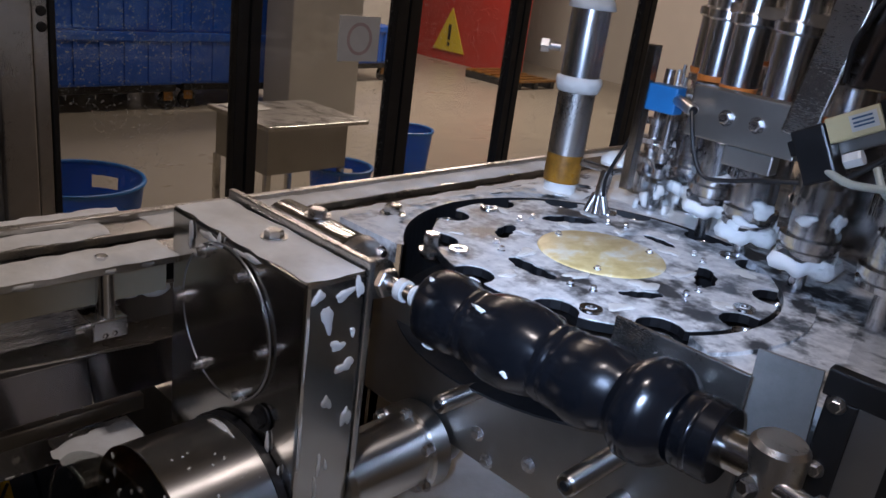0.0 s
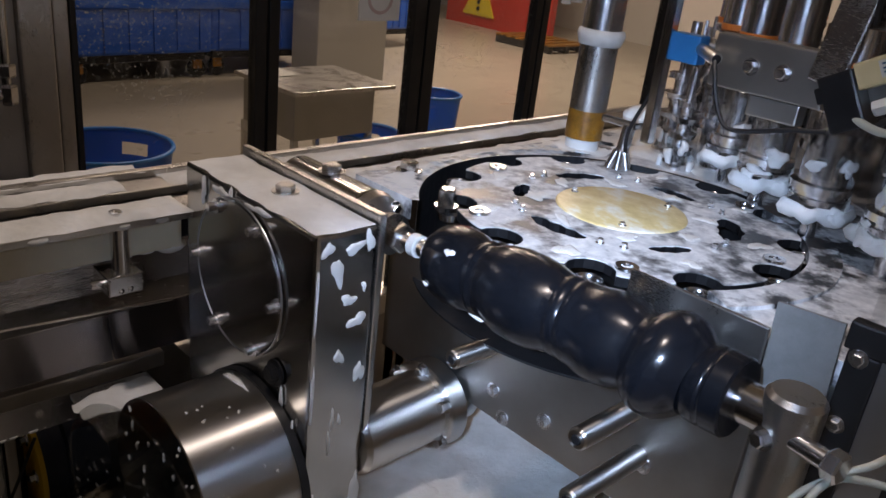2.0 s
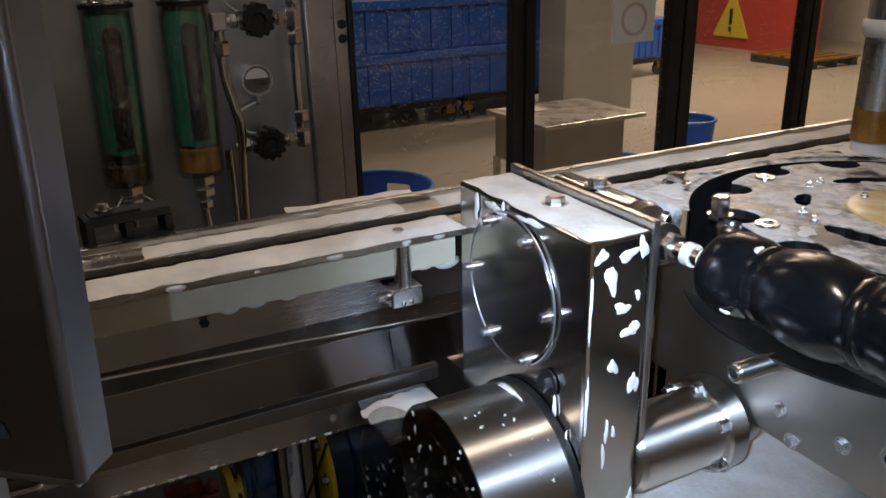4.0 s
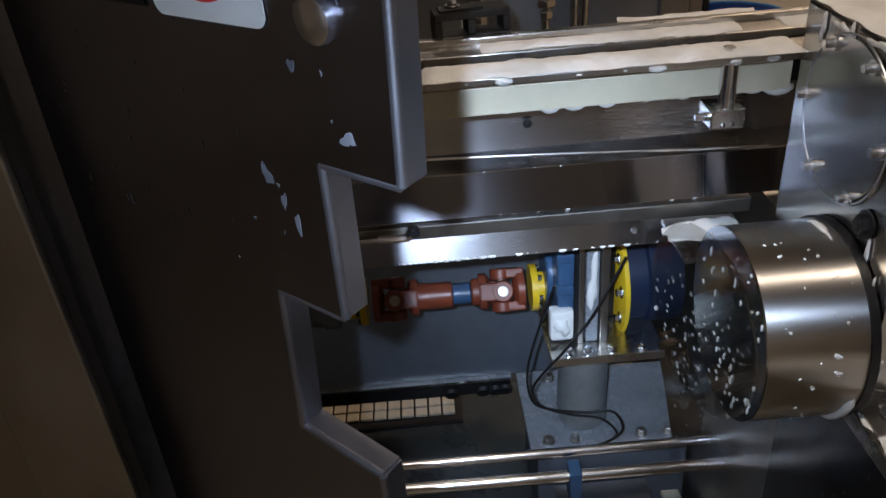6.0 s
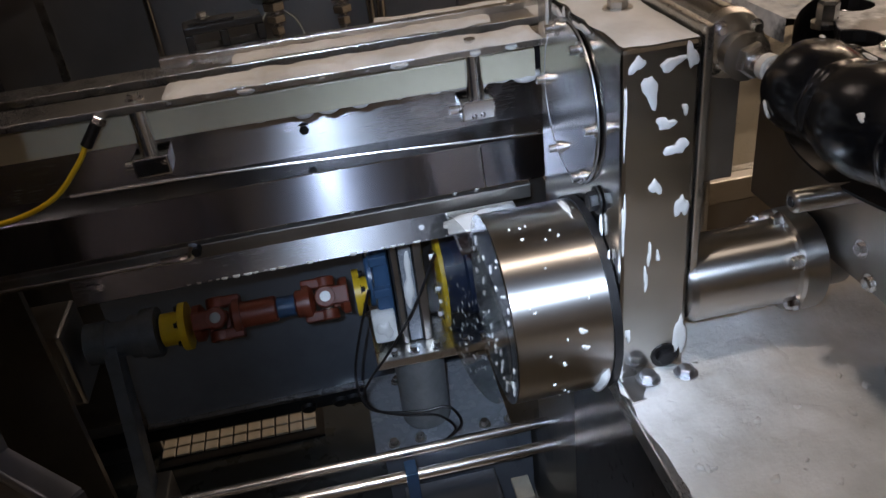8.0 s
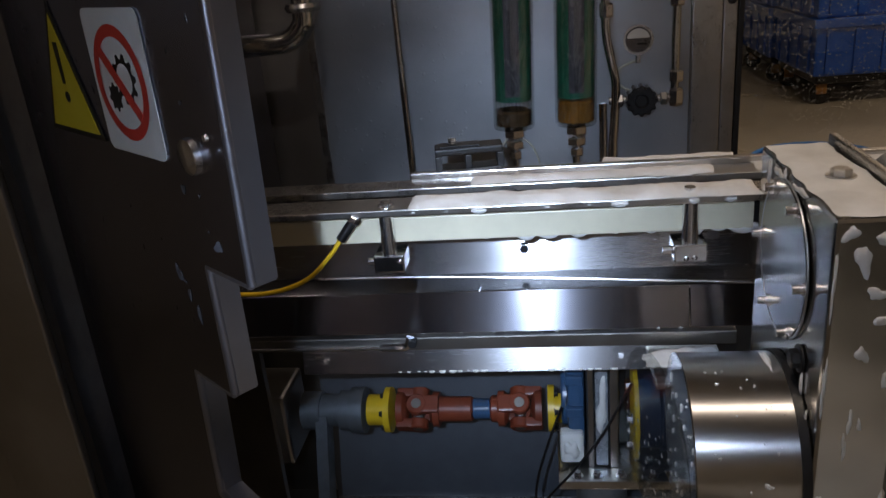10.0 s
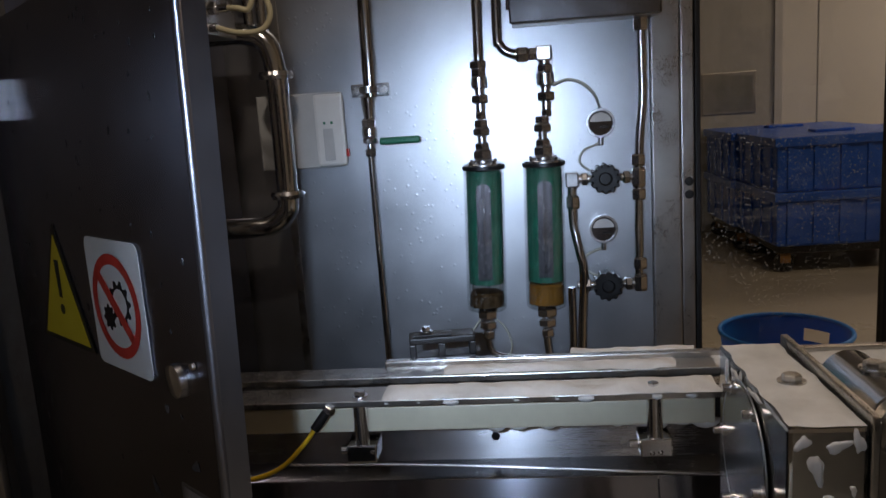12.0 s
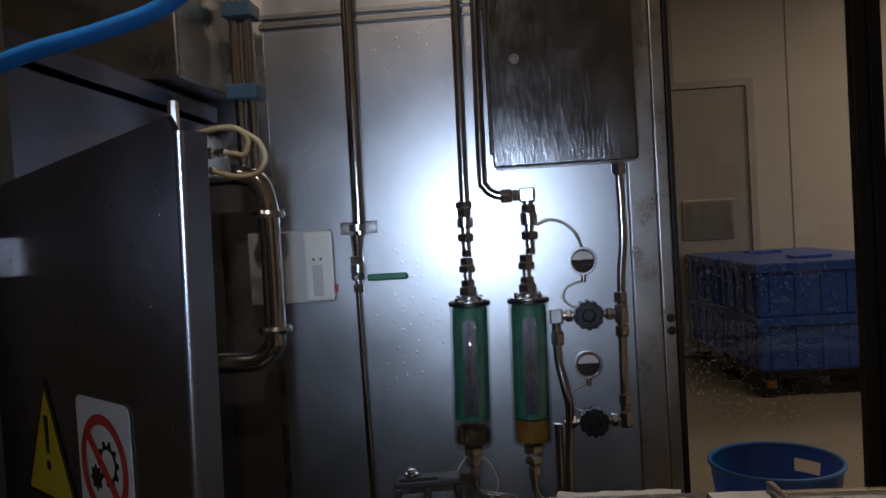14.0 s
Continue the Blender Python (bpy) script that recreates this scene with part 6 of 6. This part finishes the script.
gu = thing("gear_unit", (-1.55, 0.4, 0.13), "grey and blue clamped gear unit on a round pedestal", "gear")
part("pedestal", rod(B(), (-1.545, 0.362, -0.19), (-1.545, 0.362, 0.115), 0.064, 32), CAST_PALE, gu)
part("bracket_plate", box(B(), -1.66, -1.392, 0.256, 0.52, 0.112, 0.135, 0.003), STEEL, gu)
blue = part("blue_face", box(B(), -1.66, -1.46, 0.282, 0.322, 0.17, 0.40, 0.012), BLUE_METAL, gu, "dark blue casting")
for z in (0.20, 0.285, 0.37):
    part("casting_rib", box(B(), -1.50, -1.446, 0.278, 0.318, z - 0.012, z + 0.012, 0.004), BLUE_METAL, blue)
part("flange_boss", rod(B(), (-1.585, 0.268, 0.25), (-1.585, 0.29, 0.25), 0.075, 24), BLUE_METAL, gu)
part("clamp_plate", box(B(), -1.53, -1.443, 0.328, 0.342, 0.135, 0.42, 0.003), STEEL_DARK, gu)
part("clamp_plate", box(B(), -1.53, -1.443, 0.378, 0.398, 0.135, 0.42, 0.003), STEEL_DARK, gu)
part("spacer", box(B(), -1.51, -1.446, 0.345, 0.375, 0.137, 0.44, 0.006), WET_BASE, gu, "foamy grey spacer")
part("dark_core", box(B(), -1.67, -1.535, 0.324, 0.44, 0.137, 0.42, 0.01), BLACK_PLASTIC, gu)
part("white_block", box(B(), -1.475, -1.44, 0.262, 0.318, 0.150, 0.232, 0.010), WHITE, gu, "white plastic block")
part("yellow_band", lathe(B(), (-1.585, 0.432, 0.232), (0, 1, 0), [(0, 0), (0, 0.14), (0.004, 0.146), (0.014, 0.146), (0.014, 0)], 36), YELLOW, gu, "yellow flange")
part("coupling", lathe(B(), (-1.585, 0.447, 0.232), (0, 1, 0), [(0, 0), (0, 0.115), (0.05, 0.115), (0.055, 0.125), (0.13, 0.125), (0.135, 0)], 32), BLUE_DARK, gu)
for k in range(5):
    a_ = radians(-60 + 36 * k)
    part("band_bolt", hexbolt(B(), (-1.585 + 0.125 * math.cos(a_), 0.432, 0.232 + 0.125 * math.sin(a_)), (0, -1, 0), 0.010, 0.012), CHROME, gu)
for y in (0.335, 0.388):
    for x in (-1.455, -1.515):
        part("bolt", hexbolt(B(), (x, y, 0.42), (0, 0, 1), 0.008, 0.01), CHROME, gu)
for y in (0.30, 0.345, 0.40, 0.47):
    part("plate_bolt", hexbolt(B(), (-1.41, y, 0.135), (0, 0, 1), 0.009, 0.012), CHROME, gu)
part("base_plate", box(B(), -1.74, -1.42, 0.21, 0.63, -0.205, -0.19, 0.003), WET_BASE, gu)
part("base_leg", box(B(), -1.72, -1.45, 0.23, 0.62, FZ, -0.206), PIT_PAINT, gu)
for x, y in ((-1.46, 0.26), (-1.46, 0.33), (-1.46, 0.5), (-1.46, 0.57), (-1.70, 0.3)):
    part("base_bolt", hexbolt(B(), (x, y, -0.19), (0, 0, 1), 0.011, 0.014), STEEL, gu)
solid("foam_rag", splash(splash(B(), lambda u, v, w: V(-1.44 + w, u, v), 0.29, 0.19, 0.016, 0.024, 301, 0.010), lambda u, v, w: V(-1.446 + w, u, v), 0.36, 0.3, 0.011, 0.07, 302, 0.008), FOAM, "clumps of foam on the gear unit", "foam", "stuff")
solid("pit_bracket", prism(B(), [(0.50, 0.16), (0.56, 0.16), (0.68, -0.16), (0.56, -0.16)], lambda u, v, w: V(-1.40 + w, u, v), 0.006), STEEL_DROPS, "bent pale steel bracket beside the gear unit", "bracket")
for k, pts in enumerate(([(-1.42, 0.268, 0.32), (-1.40, 0.217, 0.176), (-1.40, 0.201, 0.084), (-1.40, 0.215, 0.004), (-1.40, 0.266, -0.026), (-1.40, 0.343, -0.043), (-1.40, 0.405, -0.046), (-1.39, 0.431, -0.091), (-1.39, 0.41, -0.128), (-1.40, 0.355, -0.163)],
                         [(-1.42, 0.425, 0.38), (-1.40, 0.361, 0.264), (-1.39, 0.295, 0.172), (-1.39, 0.231, 0.091), (-1.39, 0.212, 0.049), (-1.39, 0.232, 0.0), (-1.39, 0.301, -0.035), (-1.39, 0.377, -0.058), (-1.38, 0.414, -0.10), (-1.39, 0.39, -0.14)])):
    solid("black_cable", tube(B(), pts, 0.0032, 8, 8), BLACK_PLASTIC, "thin black cable hanging at the gear unit", "cable", at=pts[0], group="gear cables")
tie = thing("tie_bars", (-1.28, 0.2, -0.11), "pair of polished steel tie bars with a clamp", "bars")
part("bar", rod(B(), (-1.31, -0.60, -0.074), (-1.31, 0.63, -0.076), 0.0115, 16), CHROME, tie)
part("bar", rod(B(), (-1.25, -0.60, -0.086), (-1.25, 0.63, -0.092), 0.0135, 16), CHROME, tie)
part("clamp", box(B(), -1.275, -1.228, 0.272, 0.300, -0.155, -0.066, 0.003), BLUE_METAL, tie)
for y in (0.585, 0.66):
    part("end_clamp", box(B(), -1.33, -1.225, y - 0.06, y - 0.045, -0.12, -0.045, 0.003), CLEAR, tie, "clear plastic end clamp")
solid("lower_sheet", box(B(), -1.412, -1.12, 0.266, 0.505, -0.315, -0.30, 0.003), PANEL_STEEL, "pale steel sheet low in the pit", "sheet")
solid("step_plate", box(B(), -1.405, -1.33, 0.545, 0.592, -0.36, -0.345, 0.003), TAN, "small pale step plate low in the pit", "plate")
solid("front_sheet", box(B(), -1.5, -1.48, -1.9, -0.45, FZ, 0.5), STEEL_DARK, "dark steel sheet below the hood", "sheet")

# ---- the open guard door ----
D0, DW, DN = V(-0.4557, 0.013, 0), V(-0.6293, -0.7771, 0), V(-0.7771, 0.6293, 0)


def on_door(u, v, w):
    return D0 + DW * u + DN * w + V(0, 0, v)


door = thing("guard_door", on_door(0.2, 0.4, 0), "open folded-steel guard door with warning stickers", "door")
STEPS = [(-0.006, 1.552), (0.014, 1.070), (0.090, 1.071), (0.092, 0.930), (0.168, 0.932), (0.180, 0.765), (0.078, 0.752), (0.072, 0.1)]
part("leaf", prism(B(), STEPS[::-1] + [(0.006, 1.566), (0.485, 1.535), (0.50, 0.1)], on_door, 0.005), DOOR_LEAF, door)
for (u0, v0), (u1, v1) in zip(STEPS, STEPS[1:]):
    du, dv = u1 - u0, v1 - v0
    n_ = math.hypot(du, dv)
    pu, pv = -dv / n_ * 0.003, du / n_ * 0.003
    # fold and bend are real shapes; their edge highlight is in the lighter colour
    part("edge_fold", prism(B(), [(u0 - pu, v0 - pv), (u0 + pu, v0 + pv), (u1 + pu, v1 + pv), (u1 - pu, v1 - pv)], lambda u, v, w: on_door(u, v, 0.0012 + w), 0.0272), LIT_FOLD, door)
    part("bend", rod(B(), on_door(u0 - pu * 0.2, v0, 0.0035), on_door(u1 - pu * 0.2, v1, 0.0035), 0.0042, 16), LIT_FOLD, door, "rounded bend coloured lighter as if lit")
part("door_bolt", lathe(B(), on_door(0.068, 1.180, 0), -DN, [(0, 0), (0, 0.017), (0.006, 0.016), (0.008, 0.013), (0.008, 0)], 20), CHROME, door)
part("lock_pin", rod(B(), on_door(0.012, 1.55, 0.010), on_door(0.012, 1.58, 0.010), 0.005, 8), CHROME, door)
part("hinge_block", prism(B(), [(0.406, 1.428), (0.430, 1.428), (0.430, 1.474), (0.406, 1.474)], lambda u, v, w: on_door(u, v, -w), 0.016), CHROME, door)
part("stud", lathe(B(), on_door(0.035, 1.20, -0.0005), -DN, [(0, 0.004), (0.003, 0.003), (0.003, 0)], 10), CHROME, door)
rnd = random.Random(77)
fm = B()
for i in range(150):
    u, v = rnd.uniform(0.02, 0.46), rnd.uniform(0.95, 1.53)
    if v < 1.09 and u < 0.11:
        continue
    q = rnd.uniform(0.0006, 0.0018)
    splash(fm, lambda a, b, w: on_door(a, b, -0.0004 - w), u, v, q, q * rnd.uniform(1.0, 2.6), 900 + i, 0.0004, 8)
dots = part("dried_drops", fm, DRIED, door, "dried water drops")
tagged(dots, "dried water drops", kind="stuff")
for i, (u, v, a, b) in enumerate(((0.150, 1.050, 0.006, 0.008), (0.136, 1.030, 0.003, 0.008), (0.124, 1.012, 0.004, 0.008), (0.055, 1.098, 0.006, 0.006), (0.10, 1.145, 0.003, 0.006))):
    part("dried_smear", splash(B(), lambda p, q, w: on_door(p, q, -0.0004 - w), u, v, a, b, 1100 + i, 0.0003, 16), DRIED, door, "pale dried smear")
SU, SV = 0.178, 1.236
st = thing("prohibition_sticker", on_door(SU, SV, 0), "white sticker with a red prohibition ring over black gears", "sticker")


def stick(du, dv, w):
    return on_door(SU - du, SV + dv, -0.001 - w)


def rounded(hw, hh, r):
    pts = []
    for cx_, cy_, a0 in ((hw - r, hh - r, 0), (-hw + r, hh - r, 90), (-hw + r, -hh + r, 180), (hw - r, -hh + r, 270)):
        pts += [(cx_ + r * math.cos(radians(a0 + 15 * k)), cy_ + r * math.sin(radians(a0 + 15 * k))) for k in range(7)]
    return pts


def flat_ring(r0, r1, n=40):
    bm = B()
    a = [[bm.verts.new(stick(r * math.cos(k * math.tau / n), r * math.sin(k * math.tau / n), 0.0022)) for k in range(n)] for r in (r0, r1)]
    for k in range(n):
        bm.faces.new((a[0][k], a[0][(k + 1) % n], a[1][(k + 1) % n], a[1][k]))
    return bm


part("sheet", prism(B(), rounded(0.062, 0.068, 0.01), stick, 0.001), WHITE, st)
part("ring", flat_ring(0.043, 0.054), RED, st)
part("bar", prism(B(), [(-0.036, 0.026), (-0.028, 0.034), (0.036, -0.026), (0.028, -0.034)], lambda u, v, w: stick(u, v, 0.0026 + w), 0.0004), RED, st)


def gear_shape(cx_, cy_, r, n):
    pts = []
    for k in range(n * 4):
        a = k * math.tau / (n * 4)
        q = r * (1.0 if k % 4 < 2 else 0.78)
        pts.append((cx_ + q * math.cos(a), cy_ + q * math.sin(a)))
    return pts


part("gear_print", prism(B(), gear_shape(0.010, 0.004, 0.024, 10), lambda u, v, w: stick(u, v, 0.0014 + w), 0.0003), BLACK, st)
part("gear_print", prism(B(), gear_shape(-0.020, -0.014, 0.014, 8), lambda u, v, w: stick(u, v, 0.0014 + w), 0.0003), BLACK, st)
part("gear_eye", prism(B(), [(0.010 + 0.015 * math.cos(k * math.tau / 18), 0.004 + 0.015 * math.sin(k * math.tau / 18)) for k in range(18)], lambda u, v, w: stick(u, v, 0.0018 + w), 0.0003), WHITE, st)
wt = thing("warning_sticker", on_door(0.326, SV, 0), "yellow warning triangle with a black exclamation mark", "sticker")


def tri(u, v, w):
    return on_door(0.326 - u, 1.235 + v, -0.001 - w)


part("border", prism(B(), [(-0.074, -0.063), (0.074, -0.063), (0.0, 0.077)], tri, 0.001), BLACK, wt)
part("sheet", prism(B(), [(-0.064, -0.057), (0.064, -0.057), (0.0, 0.064)], lambda u, v, w: tri(u, v, 0.0014 + w), 0.0004), YELLOW_SIGN, wt)
part("mark", prism(B(), [(-0.006, 0.035), (0.006, 0.035), (0.004, -0.008), (-0.004, -0.008)], lambda u, v, w: tri(u, v, 0.002 + w), 0.0004), BLACK, wt)
part("dot", prism(B(), [(0.006 * math.cos(k * math.tau / 14), -0.022 + 0.006 * math.sin(k * math.tau / 14)) for k in range(14)], lambda u, v, w: tri(u, v, 0.002 + w), 0.0004), BLACK, wt)
dp = thing("door_post", (-0.80, -0.42, FZ), "upright dull steel door post", "post", kind="structure")
part("post", box(B(), -0.85, -0.72, -0.52, -0.40, FZ, 3.2, 0.004), STEEL_DARK, dp)
part("gasket", box(B(), -0.86, -0.73, -0.398, -0.385, FZ, 3.2), BLACK, dp)
solid("side_sheet", box(B(), -0.80, -0.77, -1.9, -0.52, FZ, 3.2), STEEL_DARK, "dull steel side sheet of the machine", "wall", "structure")

# ---- the carried torch that lights the machine ----
torch = thing("torch", (0, 0, 0), "small black hand torch with a bright white lamp", "torch")
part("barrel", lathe(B(), (0, 0, 0.12), (0, 0, -1), [(0, 0), (0, 0.014), (0.04, 0.014), (0.05, 0.019), (0.142, 0.019), (0.142, 0.016), (0.06, 0.016), (0.06, 0)], 24), BLACK, torch)
part("lamp", lathe(B(), (0, 0, 0.052), (0, 0, -1), [(0, 0.0125), (0.0005, 0.0)], 24), TORCH_CORE, torch, "white lamp")
part("lens_rim", lathe(B(), (0, 0, 0.020), (0, 0, -1), [(0, 0.0128), (0.0005, 0.0128), (0.0005, 0.0155), (0, 0.0155)], 24), TORCH_RIM, torch, "glowing lens rim")

# ---- to metres ----
for me in bpy.data.meshes:
    me.transform(Matrix.Scale(UNIT, 4))
for ob in bpy.data.objects:
    if ob.type in ("MESH", "EMPTY"):
        ob.location = ob.location * UNIT
        if ob.parent is None and ob is not torch:
            ob.location.z += LIFT * UNIT


def motions():
    """The machine turns throughout; the torch goes along beside the camera."""
    at = star.location.copy()
    walk(star, [(t, Matrix.Translation(at) @ Matrix.Rotation(radians(-57 * (t - 1.5)), 4, "Z")) for t in [0.5 * k for k in range(29)]])
    at2 = car.location.copy()
    walk(car, [(t, Matrix.Translation(at2) @ Matrix.Rotation(radians(18.8 * (t - 1.0)), 4, "Z")) for t in [0.5 * k for k in range(29)]])
    at3 = cs.location.copy()
    walk(cs, [(t, Matrix.Translation(at3) @ Matrix.Rotation(radians(400 * t), 4, "Y")) for t in [0.2 * k for k in range(71)]])
    at4 = bel.location.copy()
    walk(bel, [(t, Matrix.Translation(at4) @ Matrix.Rotation(radians(400 * t), 4, AX)) for t in [0.2 * k for k in range(71)]])
    half = math.tan(radians(LENS / 2))
    rows = []
    for (t, m), (_, ax, ay) in zip(CAM_ROWS, TORCH_AIM):
        left = 0.045 + 0.025 * min(1, max(0, (t - 8.5) / 2.3))
        eye = m @ Vector((-left, 0.03, 0.05))
        rows.append((t, look(eye, m @ Vector((ax * half * 1.2, -ay * half * 1.2, -1.2)))))
    walk(torch, rows)


motions()
